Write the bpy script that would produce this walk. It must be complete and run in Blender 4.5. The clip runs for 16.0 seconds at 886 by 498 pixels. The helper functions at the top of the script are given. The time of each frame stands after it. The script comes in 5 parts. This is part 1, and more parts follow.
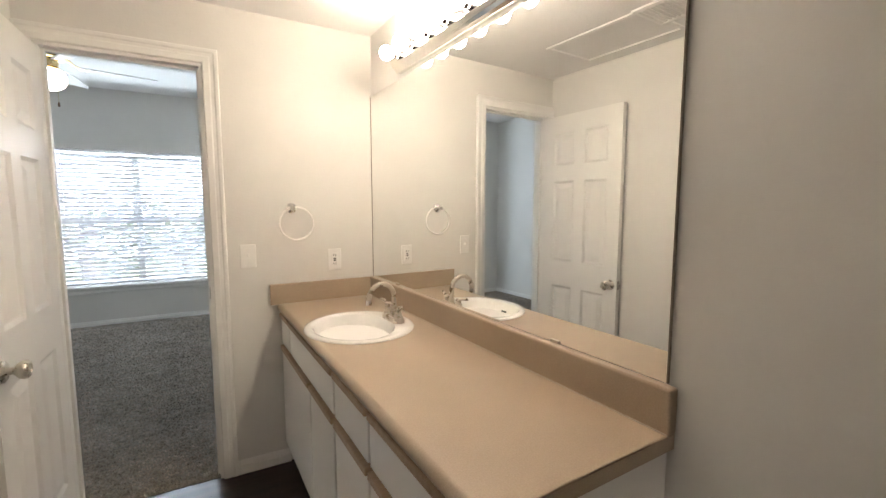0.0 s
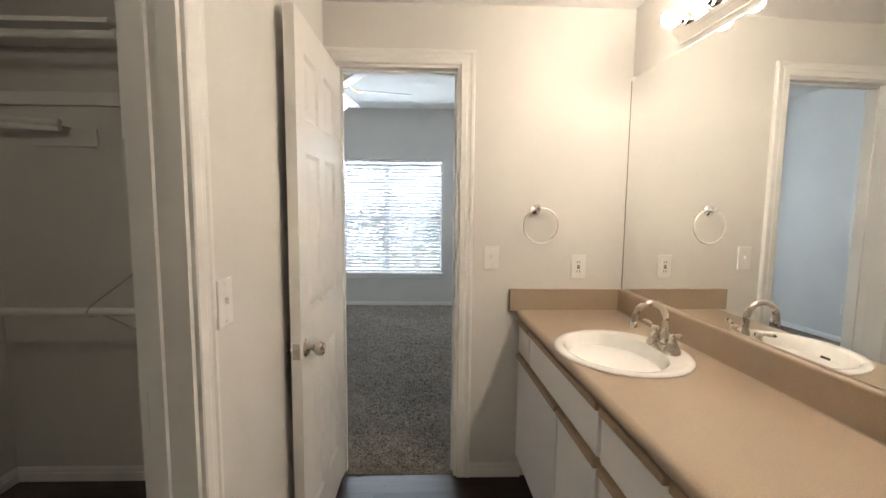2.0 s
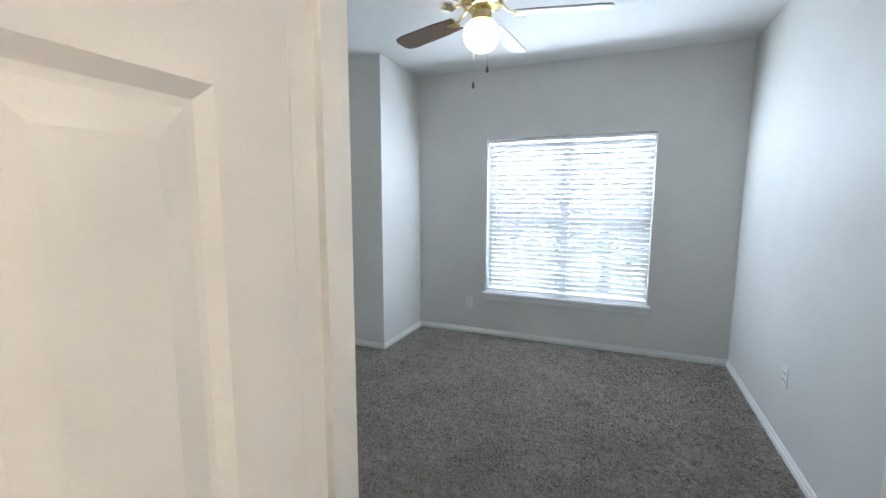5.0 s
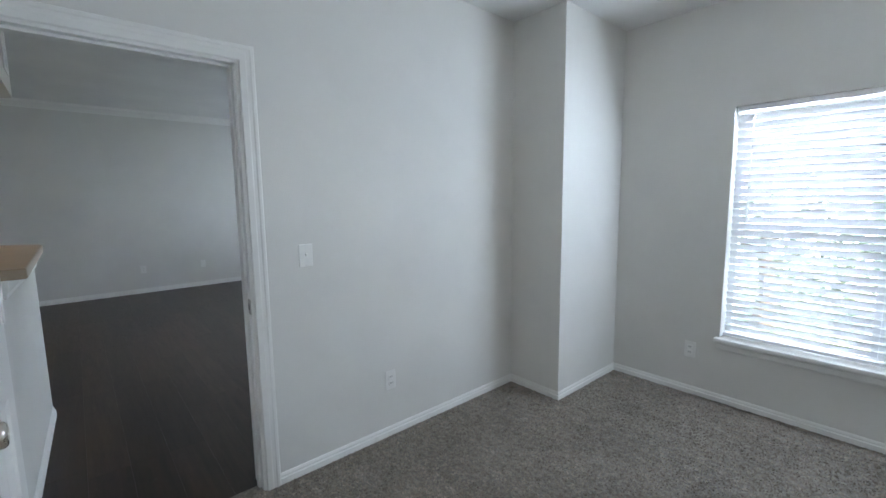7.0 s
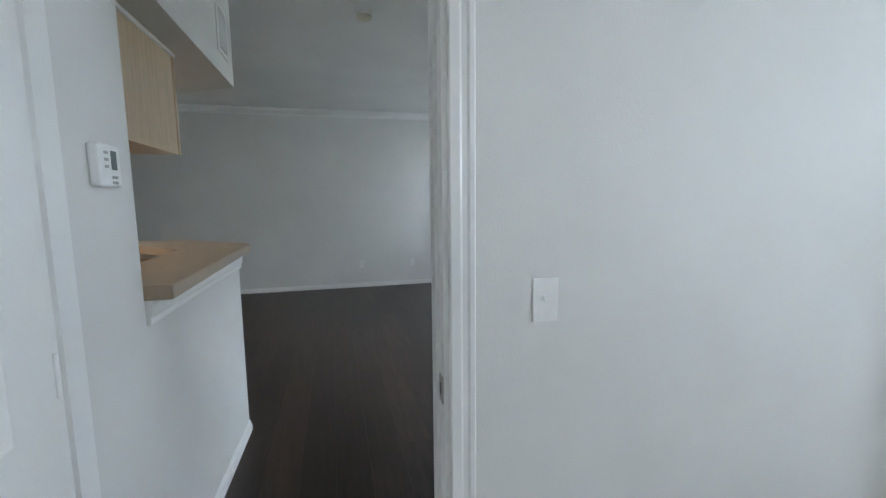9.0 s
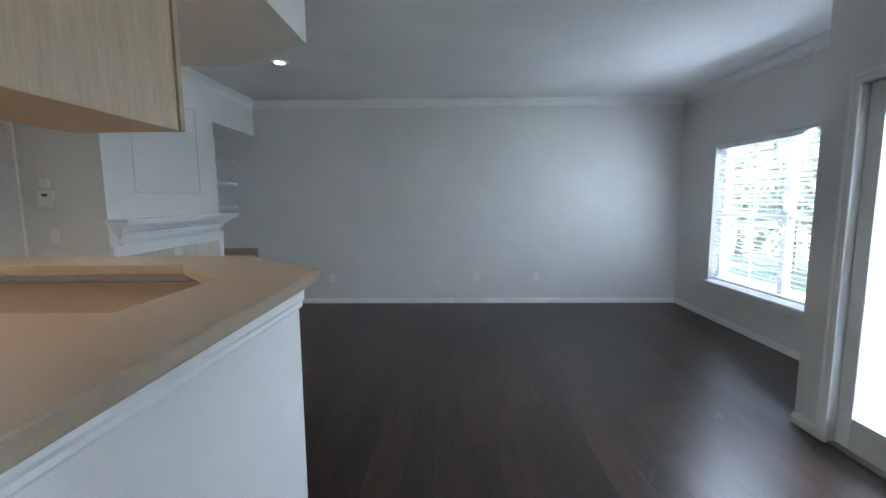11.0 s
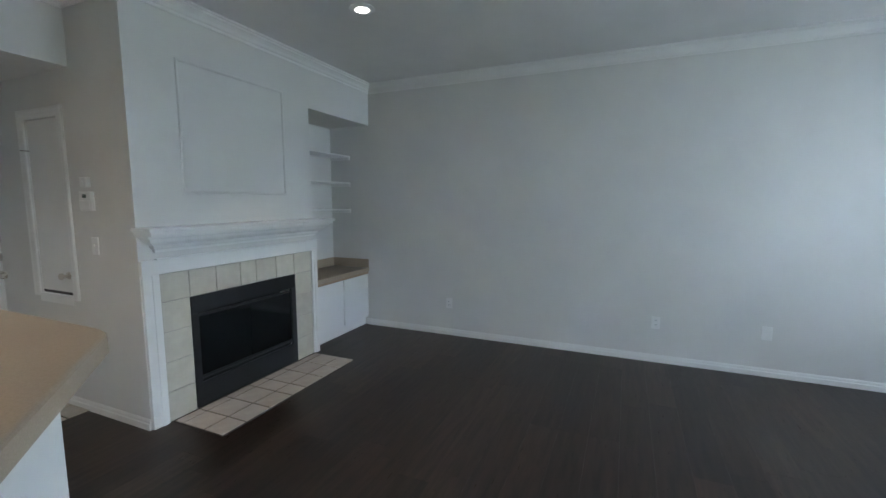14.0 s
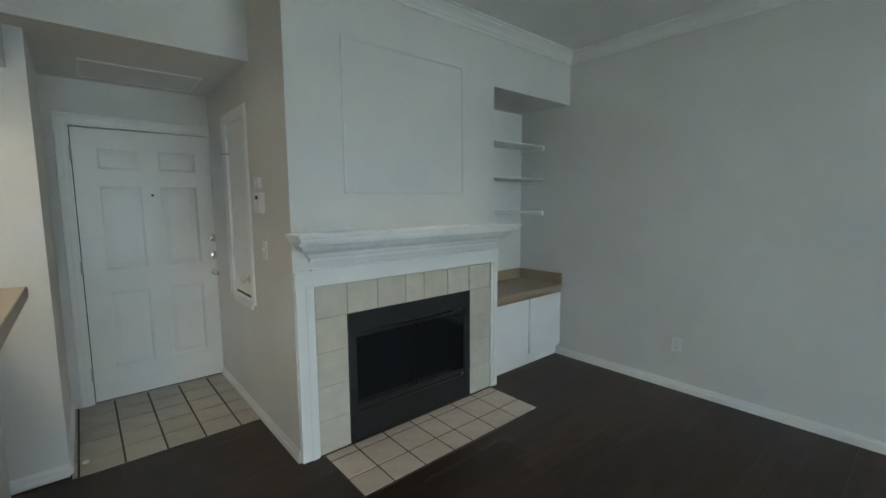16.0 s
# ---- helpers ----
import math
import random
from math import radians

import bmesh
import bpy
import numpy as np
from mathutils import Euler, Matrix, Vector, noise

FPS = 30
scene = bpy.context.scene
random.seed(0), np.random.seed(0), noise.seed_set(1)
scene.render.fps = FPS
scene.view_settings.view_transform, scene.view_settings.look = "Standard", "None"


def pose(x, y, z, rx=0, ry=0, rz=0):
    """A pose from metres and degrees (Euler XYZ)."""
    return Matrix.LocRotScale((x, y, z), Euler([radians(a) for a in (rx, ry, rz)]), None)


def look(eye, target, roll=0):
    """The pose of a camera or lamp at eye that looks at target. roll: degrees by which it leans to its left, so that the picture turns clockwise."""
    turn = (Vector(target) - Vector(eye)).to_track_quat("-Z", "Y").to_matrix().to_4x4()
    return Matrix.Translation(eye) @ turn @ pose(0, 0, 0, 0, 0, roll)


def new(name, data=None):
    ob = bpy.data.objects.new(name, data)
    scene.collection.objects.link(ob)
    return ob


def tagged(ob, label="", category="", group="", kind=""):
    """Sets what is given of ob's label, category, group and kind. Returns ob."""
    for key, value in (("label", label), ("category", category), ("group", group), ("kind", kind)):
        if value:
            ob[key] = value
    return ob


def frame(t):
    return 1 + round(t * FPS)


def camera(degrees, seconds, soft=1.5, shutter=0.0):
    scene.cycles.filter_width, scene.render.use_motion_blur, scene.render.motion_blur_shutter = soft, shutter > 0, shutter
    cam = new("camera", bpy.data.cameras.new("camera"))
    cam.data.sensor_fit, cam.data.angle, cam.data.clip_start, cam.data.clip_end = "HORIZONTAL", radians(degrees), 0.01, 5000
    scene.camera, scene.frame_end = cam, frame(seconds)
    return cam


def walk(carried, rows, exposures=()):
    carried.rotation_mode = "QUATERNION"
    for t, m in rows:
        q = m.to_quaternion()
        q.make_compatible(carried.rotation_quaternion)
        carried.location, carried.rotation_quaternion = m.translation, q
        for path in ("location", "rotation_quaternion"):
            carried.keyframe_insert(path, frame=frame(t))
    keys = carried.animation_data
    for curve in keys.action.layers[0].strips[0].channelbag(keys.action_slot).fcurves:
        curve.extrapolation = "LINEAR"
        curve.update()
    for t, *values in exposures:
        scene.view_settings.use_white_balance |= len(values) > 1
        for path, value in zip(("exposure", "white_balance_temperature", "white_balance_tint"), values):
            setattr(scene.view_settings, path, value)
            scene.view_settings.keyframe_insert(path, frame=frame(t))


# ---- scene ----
cam = camera(92.6, 16.0)

PATH = [
    (0, (0.07, 0.037, 1.352), (1.031, 1.78, 1.155), -0.02),
    (0.5, (0.046, 0.056, 1.347), (0.76, 1.915, 1.158), 0.05),
    (1, (0.003, 0.079, 1.347), (0.47, 2.015, 1.159), 0.14),
    (1.5, (-0.03, 0.139, 1.357), (0.195, 2.117, 1.168), 0.37),
    (2, (-0.066, 0.3, 1.346), (-0.003, 2.29, 1.155), 0.55),
    (2.5, (-0.116, 0.525, 1.351), (-0.153, 2.515, 1.158), 0.54),
    (3, (-0.129, 0.77, 1.353), (-0.269, 2.756, 1.156), 0.83),
    (3.2, (-0.127, 0.877, 1.363), (-0.308, 2.858, 1.159), 0.7),
    (5.3, (-0.188, 2.114, 1.467), (-1.079, 3.885, 1.203), -0.1),
    (5.5, (-0.221, 2.208, 1.483), (-1.197, 3.933, 1.21), -0.3),
    (6, (-0.355, 2.422, 1.473), (-1.511, 4.033, 1.207), -0.2),
    (6.5, (-0.423, 2.638, 1.456), (-1.741, 4.12, 1.193), -0.5),
    (7, (-0.532, 2.823, 1.444), (-2.031, 4.123, 1.196), -0.7),
    (7.5, (-0.74, 2.969, 1.416), (-2.395, 4.067, 1.179), -0.6),
    (8, (-0.994, 3.06, 1.43), (-2.757, 3.974, 1.191), -0.5),
    (8.5, (-1.291, 3.14, 1.419), (-3.153, 3.83, 1.183), -0.5),
    (9, (-1.597, 3.16, 1.422), (-3.521, 3.65, 1.183), -0.6),
    (9.5, (-1.883, 3.119, 1.437), (-3.841, 3.447, 1.195), -0.5),
    (9.7, (-2.01, 3.114, 1.425), (-3.98, 3.37, 1.187), -0.6),
    (11.8, (-3.041, 3.275, 1.457), (-5.022, 3.125, 1.224), -0.2),
    (12.5, (-3.45, 3.315, 1.46), (-5.418, 3.04, 1.231), -0.3),
    (13, (-3.741, 3.378, 1.476), (-5.683, 2.965, 1.241), -0.2),
    (13.5, (-4.025, 3.355, 1.474), (-5.919, 2.76, 1.241), -0.1),
    (14, (-4.288, 3.281, 1.462), (-6.11, 2.49, 1.240), -0.1),
    (14.5, (-4.538, 3.188, 1.466), (-6.256, 2.191, 1.239), -0.0),
    (15, (-4.754, 3.101, 1.464), (-6.341, 1.904, 1.243), -0.2),
    (15.5, (-4.925, 2.928, 1.463), (-6.371, 1.564, 1.241), -0.3),
    (16, (-5.061, 2.766, 1.463), (-6.355, 1.256, 1.245), -0.4),
]
EXPOSURES = [
    (0.0, 4.2, 6500, 14), (2.8, 4.12, 6480, 14), (5.3, 4.28, 6080, 13), (7.5, 4.18, 6200, 14), (9.7, 4.45, 6250, 13),
    (11.8, 4.57, 5700, 14), (13.0, 4.56, 5760, 14), (14.5, 4.62, 5980, 9), (15.5, 4.62, 6160, 6), (16.0, 4.6, 6200, 4),
]
walk(cam, [(t, look(eye, aim, roll)) for t, eye, aim, roll in PATH], EXPOSURES)

# ---- light ----
world = bpy.data.worlds.new("sky")
scene.world = world
world.use_nodes = True
wn = world.node_tree.nodes
sky = wn.new("ShaderNodeTexSky")
sky.sky_type = "NISHITA"
sky.sun_disc = False
sky.sun_elevation = radians(51)
sky.sun_rotation = radians(108)
wn["Background"].inputs["Strength"].default_value = 0.14
world.node_tree.links.new(sky.outputs[0], wn["Background"].inputs[0])
sun = new("sun", bpy.data.lights.new("sun", "SUN"))
sun.data.energy, sun.data.angle, sun.data.color = 2.0, radians(0.6), (1.0, 0.95, 0.88)
sun.matrix_world = look((0, 0, 0), (-0.6, 0.2, -0.78))


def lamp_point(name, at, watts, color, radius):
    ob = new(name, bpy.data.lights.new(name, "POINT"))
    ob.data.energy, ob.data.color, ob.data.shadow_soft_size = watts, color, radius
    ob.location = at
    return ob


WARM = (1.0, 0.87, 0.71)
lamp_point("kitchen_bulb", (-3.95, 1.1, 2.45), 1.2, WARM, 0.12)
# Unseen fill lamp, added to lift the dark closet; no fixture hangs here.
lamp_point("closet_fill", (-1.45, 0.6, 2.15), 0.32, (1.0, 0.89, 0.72), 0.06)
lamp_point("fan_bulb", (-0.905, 4.26, 2.30), 0.5, (1.0, 0.86, 0.66), 0.06)


def window_fill(name, x0, x1, y, z, height, watts, color, drop, aside):
    """Strip lamp added in the head of the window's opening, standing in for sky light."""
    ob = new(name, bpy.data.lights.new(name, "AREA"))
    ob.data.shape, ob.data.size, ob.data.size_y = "RECTANGLE", x1 - x0, height
    ob.data.energy, ob.data.color = watts, color
    ob.matrix_world = look(((x0 + x1) / 2, y, z), ((x0 + x1) / 2 + aside, y - 1, z - drop))


SKYLIGHT = (0.74, 0.88, 1.0)
window_fill("bedroom_window_fill", -1.38, 0.06, 6.084 + 0.005, 1.962, 0.036, 3.3, SKYLIGHT, 0.42, 0.0)
window_fill("living_window_fill", -7.30, -5.90, 6.305 - 0.012, 2.022, 0.036, 2.0, SKYLIGHT, 0.60, 0.15)

# ---- materials ----


def mat(name):
    m = bpy.data.materials.new(name)
    m.use_nodes = True
    return m, m.node_tree.nodes, m.node_tree.links, m.node_tree.nodes["Principled BSDF"]


def coords(nodes, links, scale=(1, 1, 1)):
    tc = nodes.new("ShaderNodeTexCoord")
    mp = nodes.new("ShaderNodeMapping")
    mp.inputs["Scale"].default_value = scale
    links.new(tc.outputs["Object"], mp.inputs[0])
    return mp.outputs[0]


def noise_tex(nodes, links, vec, scale, detail=3.0, rough=0.55):
    n = nodes.new("ShaderNodeTexNoise")
    n.inputs["Scale"].default_value, n.inputs["Detail"].default_value = scale, detail
    n.inputs["Roughness"].default_value = rough
    links.new(vec, n.inputs["Vector"])
    return n.outputs["Fac"]


def ramp(nodes, links, fac, c0, c1, p0=0.3, p1=0.7):
    r = nodes.new("ShaderNodeValToRGB")
    r.color_ramp.elements[0].position, r.color_ramp.elements[1].position = p0, p1
    r.color_ramp.elements[0].color, r.color_ramp.elements[1].color = (*c0, 1), (*c1, 1)
    links.new(fac, r.inputs[0])
    return r.outputs[0]


def mixed(nodes, links, fac, a, b, mode="MIX"):
    m = nodes.new("ShaderNodeMix")
    m.data_type, m.blend_type = "RGBA", mode
    for sock, v in ((m.inputs[0], fac), (m.inputs[6], a), (m.inputs[7], b)):
        if isinstance(v, (int, float)):
            sock.default_value = v
        elif isinstance(v, tuple):
            sock.default_value = (*v, 1)
        else:
            links.new(v, sock)
    return m.outputs[2]


def bumped(nodes, links, bsdf, height, strength, distance):
    b = nodes.new("ShaderNodeBump")
    b.inputs["Strength"].default_value, b.inputs["Distance"].default_value = strength, distance
    links.new(height, b.inputs["Height"])
    links.new(b.outputs[0], bsdf.inputs["Normal"])


def paint(name, color, rough=0.6, bump=0.25, grain=160, tone=0.05, spec=0.4):
    """Rolled wall or trim paint: fine stipple and faint large unevenness."""
    m, n, l, p = mat(name)
    v = coords(n, l)
    big = noise_tex(n, l, v, 1.7, 4)
    c0 = tuple(c * (1 - tone) for c in color)
    c1 = tuple(min(1, c * (1 + tone)) for c in color)
    l.new(ramp(n, l, big, c0, c1, 0.35, 0.65), p.inputs["Base Color"])
    p.inputs["Roughness"].default_value = rough
    p.inputs["Specular IOR Level"].default_value = spec
    fine = noise_tex(n, l, v, grain, 2)
    bumped(n, l, p, fine, bump, 0.0015)
    return m


def metal(name, color, rough):
    m, n, l, p = mat(name)
    v = coords(n, l)
    p.inputs["Base Color"].default_value = (*color, 1)
    p.inputs["Metallic"].default_value = 1
    f = noise_tex(n, l, v, 40, 3)
    r = n.new("ShaderNodeMapRange")
    r.inputs[3].default_value, r.inputs[4].default_value = rough * 0.7, rough * 1.3
    l.new(f, r.inputs[0])
    l.new(r.outputs[0], p.inputs["Roughness"])
    return m


def plain(name, color, rough=0.5, spec=0.5):
    m, n, l, p = mat(name)
    v = coords(n, l)
    f = noise_tex(n, l, v, 25, 4)
    c0 = tuple(c * 0.93 for c in color)
    l.new(ramp(n, l, f, c0, color), p.inputs["Base Color"])
    p.inputs["Roughness"].default_value = rough
    p.inputs["Specular IOR Level"].default_value = spec
    return m


def glow(name, color, strength):
    m, n, l, p = mat(name)
    p.inputs["Base Color"].default_value = (*color, 1)
    p.inputs["Emission Color"].default_value = (*color, 1)
    p.inputs["Emission Strength"].default_value = strength
    return m


WALL = paint("wall_paint", (0.70, 0.685, 0.65), 0.62, 0.35, 130, 0.03)
CEIL = paint("ceiling_paint", (0.79, 0.78, 0.76), 0.8, 0.6, 70, 0.03, 0.2)
TRIM = paint("trim_paint", (0.80, 0.79, 0.76), 0.32, 0.04, 220, 0.025, 0.5)
DOORP = paint("door_paint", (0.80, 0.785, 0.75), 0.38, 0.15, 180, 0.03, 0.5)
MELAMINE = paint("white_melamine", (0.80, 0.79, 0.77), 0.35, 0.05, 200, 0.02, 0.5)
NICKEL = metal("brushed_nickel", (0.62, 0.57, 0.50), 0.28)
CHROME = metal("chrome", (0.80, 0.79, 0.77), 0.10)
BRASS = metal("polished_brass", (0.80, 0.66, 0.36), 0.16)
STEEL = metal("dull_steel", (0.45, 0.43, 0.40), 0.42)
PORCELAIN = plain("porcelain", (0.84, 0.83, 0.80), 0.12)
PLATE = plain("white_plastic", (0.82, 0.81, 0.78), 0.35)
# Near-black for slots, buttons and screws; holes and gaps get their shade from it.
SLOT = plain("dark_slot", (0.05, 0.05, 0.05), 0.6)
LCD = plain("grey_display", (0.16, 0.19, 0.18), 0.2)
BLACK = plain("black_metal", (0.011, 0.012, 0.013), 0.5)
NEAR_BLACK = plain("near_black_steel", (0.011, 0.011, 0.011), 0.8)
GROUT = plain("grout", (0.075, 0.062, 0.052), 0.9)
GROUT_PALE = plain("pale_grout", (0.34, 0.32, 0.28), 0.9)
EDGE = plain("dark_brown_edge", (0.20, 0.17, 0.13), 0.5)
CAULK = plain("caulk_highlight", (0.52, 0.46, 0.37), 0.5)
RINGMETAL = metal("satin_chrome", (0.93, 0.91, 0.88), 0.38)
RUBBER = plain("rubber_strip", (0.04, 0.04, 0.04), 0.8)
# Walnut for blade backs and fobs, and the brown that shades one blade.
BLADE_DARK = plain("walnut_and_shade", (0.17, 0.105, 0.06), 0.4)
BULB = glow("lit_bulb", (1.0, 0.86, 0.69), 5.0)
GLOBE = glow("lit_globe", (1.0, 0.93, 0.82), 0.6)
SPOT = glow("lit_spot", (1.0, 0.94, 0.85), 0.6)


def laminate():
    m, n, l, p = mat("beige_laminate")
    v = coords(n, l)
    f = noise_tex(n, l, v, 260, 3)
    g = noise_tex(n, l, v, 3, 4)
    a = ramp(n, l, f, (0.365, 0.285, 0.20), (0.415, 0.325, 0.235), 0.35, 0.65)
    b = ramp(n, l, g, (0.93, 0.93, 0.93), (1.04, 1.04, 1.04), 0.3, 0.7)
    l.new(mixed(n, l, 1.0, a, b, "MULTIPLY"), p.inputs["Base Color"])
    p.inputs["Roughness"].default_value = 0.36
    bumped(n, l, p, f, 0.08, 0.0005)
    return m


def wood(name, c0, c1, rough=0.42, scale=(2, 26, 26)):
    m, n, l, p = mat(name)
    v = coords(n, l, scale)
    f = noise_tex(n, l, v, 2.2, 6, 0.6)
    g = noise_tex(n, l, v, 14, 3)
    a = ramp(n, l, f, c0, c1, 0.3, 0.7)
    b = ramp(n, l, g, (0.88, 0.88, 0.88), (1.05, 1.05, 1.05))
    l.new(mixed(n, l, 1.0, a, b, "MULTIPLY"), p.inputs["Base Color"])
    p.inputs["Roughness"].default_value = rough
    bumped(n, l, p, g, 0.1, 0.0006)
    return m


def plank_mat():
    m, n, l, p = mat("dark_vinyl_plank")
    oi = n.new("ShaderNodeObjectInfo")
    tc = n.new("ShaderNodeTexCoord")
    add = n.new("ShaderNodeVectorMath")
    add.operation = "ADD"
    sc = n.new("ShaderNodeVectorMath")
    sc.operation = "SCALE"
    sc.inputs[3].default_value = 37.0
    comb = n.new("ShaderNodeCombineXYZ")
    for k in range(3):
        l.new(oi.outputs["Random"], comb.inputs[k])
    l.new(comb.outputs[0], sc.inputs[0])
    l.new(tc.outputs["Object"], add.inputs[0])
    l.new(sc.outputs[0], add.inputs[1])
    mp = n.new("ShaderNodeMapping")
    mp.inputs["Scale"].default_value = (1.0, 10, 10)
    l.new(add.outputs[0], mp.inputs[0])
    f = noise_tex(n, l, mp.outputs[0], 2.5, 7, 0.62)
    g = noise_tex(n, l, mp.outputs[0], 12, 3)
    a = ramp(n, l, f, (0.015, 0.0094, 0.0068), (0.050, 0.031, 0.022), 0.30, 0.74)
    t = n.new("ShaderNodeMapRange")
    t.inputs[3].default_value, t.inputs[4].default_value = 0.62, 1.34
    l.new(oi.outputs["Random"], t.inputs[0])
    cb = n.new("ShaderNodeCombineXYZ")
    for k in range(3):
        l.new(t.outputs[0], cb.inputs[k])
    l.new(mixed(n, l, 1.0, a, cb.outputs[0], "MULTIPLY"), p.inputs["Base Color"])
    r = n.new("ShaderNodeMapRange")
    r.inputs[3].default_value, r.inputs[4].default_value = 0.22, 0.40
    l.new(g, r.inputs[0])
    l.new(r.outputs[0], p.inputs["Roughness"])
    p.inputs["Specular IOR Level"].default_value = 0.4
    bumped(n, l, p, f, 0.14, 0.0012)
    return m


def carpet_mat():
    m, n, l, p = mat("carpet_pile")
    v = coords(n, l)
    f = noise_tex(n, l, v, 190, 3, 0.7)
    mid = noise_tex(n, l, v, 42, 4, 0.65)
    g = noise_tex(n, l, v, 3.2, 5)
    a = ramp(n, l, f, (0.148, 0.131, 0.111), (0.30, 0.268, 0.226), 0.32, 0.68)
    c = ramp(n, l, mid, (0.62, 0.62, 0.62), (1.25, 1.25, 1.25), 0.32, 0.68)
    b = ramp(n, l, g, (0.86, 0.86, 0.86), (1.12, 1.12, 1.12), 0.35, 0.65)
    d = mixed(n, l, 1.0, a, c, "MULTIPLY")
    l.new(mixed(n, l, 1.0, d, b, "MULTIPLY"), p.inputs["Base Color"])
    p.inputs["Roughness"].default_value = 0.95
    p.inputs["Specular IOR Level"].default_value = 0.1
    p.inputs["Sheen Weight"].default_value = 0.25
    bumped(n, l, p, mid, 0.9, 0.012)
    return m


def tile_mat(name, c0, c1, rough=0.35):
    m, n, l, p = mat(name)
    oi = n.new("ShaderNodeObjectInfo")
    v = coords(n, l)
    f = noise_tex(n, l, v, 9, 5, 0.6)
    a = ramp(n, l, f, c0, c1, 0.3, 0.7)
    t = n.new("ShaderNodeMapRange")
    t.inputs[3].default_value, t.inputs[4].default_value = 0.92, 1.06
    l.new(oi.outputs["Random"], t.inputs[0])
    cb = n.new("ShaderNodeCombineXYZ")
    for k in range(3):
        l.new(t.outputs[0], cb.inputs[k])
    l.new(mixed(n, l, 1.0, a, cb.outputs[0], "MULTIPLY"), p.inputs["Base Color"])
    p.inputs["Roughness"].default_value = rough
    bumped(n, l, p, f, 0.12, 0.001)
    return m


def leaf_mat(name, c0, c1):
    m, n, l, p = mat(name)
    gm = n.new("ShaderNodeNewGeometry")
    l.new(ramp(n, l, gm.outputs["Random Per Island"], c0, c1, 0.0, 1.0), p.inputs["Base Color"])
    p.inputs["Roughness"].default_value = 0.5
    return m


def glass_mat():
    m, n, l, p = mat("window_glass")
    p.inputs["Base Color"].default_value = (1, 1, 1, 1)
    p.inputs["Transmission Weight"].default_value = 1
    p.inputs["Roughness"].default_value = 0.0
    p.inputs["IOR"].default_value = 1.45
    return m


def mirror_mat():
    m, n, l, p = mat("mirror_silver")
    p.inputs["Base Color"].default_value = (0.93, 0.94, 0.93, 1)
    p.inputs["Metallic"].default_value = 1
    p.inputs["Roughness"].default_value = 0.008
    return m


def yarn_mat():
    m, n, l, p = mat("carpet_yarn")
    gm = n.new("ShaderNodeNewGeometry")
    v = coords(n, l)
    g = noise_tex(n, l, v, 2.6, 5)
    a = ramp(n, l, gm.outputs["Random Per Island"], (0.292, 0.252, 0.209), (0.365, 0.316, 0.264), 0.0, 1.0)
    mid = noise_tex(n, l, v, 38, 3, 0.6)
    c = ramp(n, l, mid, (0.78, 0.78, 0.78), (1.15, 1.15, 1.15), 0.36, 0.62)
    a = mixed(n, l, 1.0, a, c, "MULTIPLY")
    g2 = noise_tex(n, l, v, 16, 3, 0.6)
    c2 = ramp(n, l, g2, (0.70, 0.70, 0.70), (1.22, 1.22, 1.22), 0.36, 0.64)
    a = mixed(n, l, 1.0, a, c2, "MULTIPLY")
    b = ramp(n, l, g, (0.80, 0.80, 0.80), (1.16, 1.16, 1.16), 0.35, 0.65)
    l.new(mixed(n, l, 1.0, a, b, "MULTIPLY"), p.inputs["Base Color"])
    p.inputs["Roughness"].default_value = 0.95
    p.inputs["Specular IOR Level"].default_value = 0.1
    return m


YARN = yarn_mat()
LAM = laminate()
PULLWOOD = wood("pull_strip_wood", (0.32, 0.22, 0.14), (0.42, 0.30, 0.20))
MAPLE = wood("maple_veneer", (0.50, 0.36, 0.22), (0.60, 0.45, 0.29), 0.45, (26, 26, 2))
PLANK = plank_mat()
CARPET = carpet_mat()
TILE_WALL = tile_mat("cream_wall_tile", (0.50, 0.46, 0.38), (0.58, 0.54, 0.45))
TILE_FLOOR = tile_mat("pale_floor_tile", (0.44, 0.37, 0.31), (0.55, 0.48, 0.41), 0.42)
TILE_ENTRY = tile_mat("entry_floor_tile", (0.40, 0.36, 0.29), (0.50, 0.45, 0.37), 0.40)
HAZE = glow("bright_hazy_sky", (0.82, 0.92, 1.0), 0.56)
GLASS = glass_mat()
MIRROR = mirror_mat()
SLAT = plain("blind_slat_white", (0.86, 0.86, 0.87), 0.45)


def thin_vinyl():
    """White vinyl slat that lets some daylight through."""
    m, n, l, p = mat("translucent_white_vinyl")
    v = coords(n, l, (1, 20, 20))
    f = noise_tex(n, l, v, 12, 3)
    l.new(ramp(n, l, f, (0.82, 0.82, 0.83), (0.88, 0.88, 0.89)), p.inputs["Base Color"])
    p.inputs["Roughness"].default_value = 0.45
    t = n.new("ShaderNodeBsdfTranslucent")
    t.inputs[0].default_value = (0.86, 0.87, 0.90, 1)
    mx = n.new("ShaderNodeMixShader")
    mx.inputs[0].default_value = 0.27
    l.new(p.outputs[0], mx.inputs[1])
    l.new(t.outputs[0], mx.inputs[2])
    l.new(mx.outputs[0], n["Material Output"].inputs[0])
    return m


VINYL = thin_vinyl()
DARKGLASS = plain("dark_fire_glass", (0.006, 0.007, 0.008), 0.07)
LEAF = leaf_mat("leaf_green", (0.065, 0.092, 0.045), (0.16, 0.185, 0.105))
BARK = plain("bark", (0.11, 0.085, 0.06), 0.9)
GRASS = plain("ground_grass", (0.10, 0.12, 0.06), 0.9)
PAVE = plain("pale_concrete", (0.60, 0.58, 0.55), 0.85)

# ---- mesh helpers ----


def quad(bm, *pts):
    return bm.faces.new([bm.verts.new(p) for p in pts])


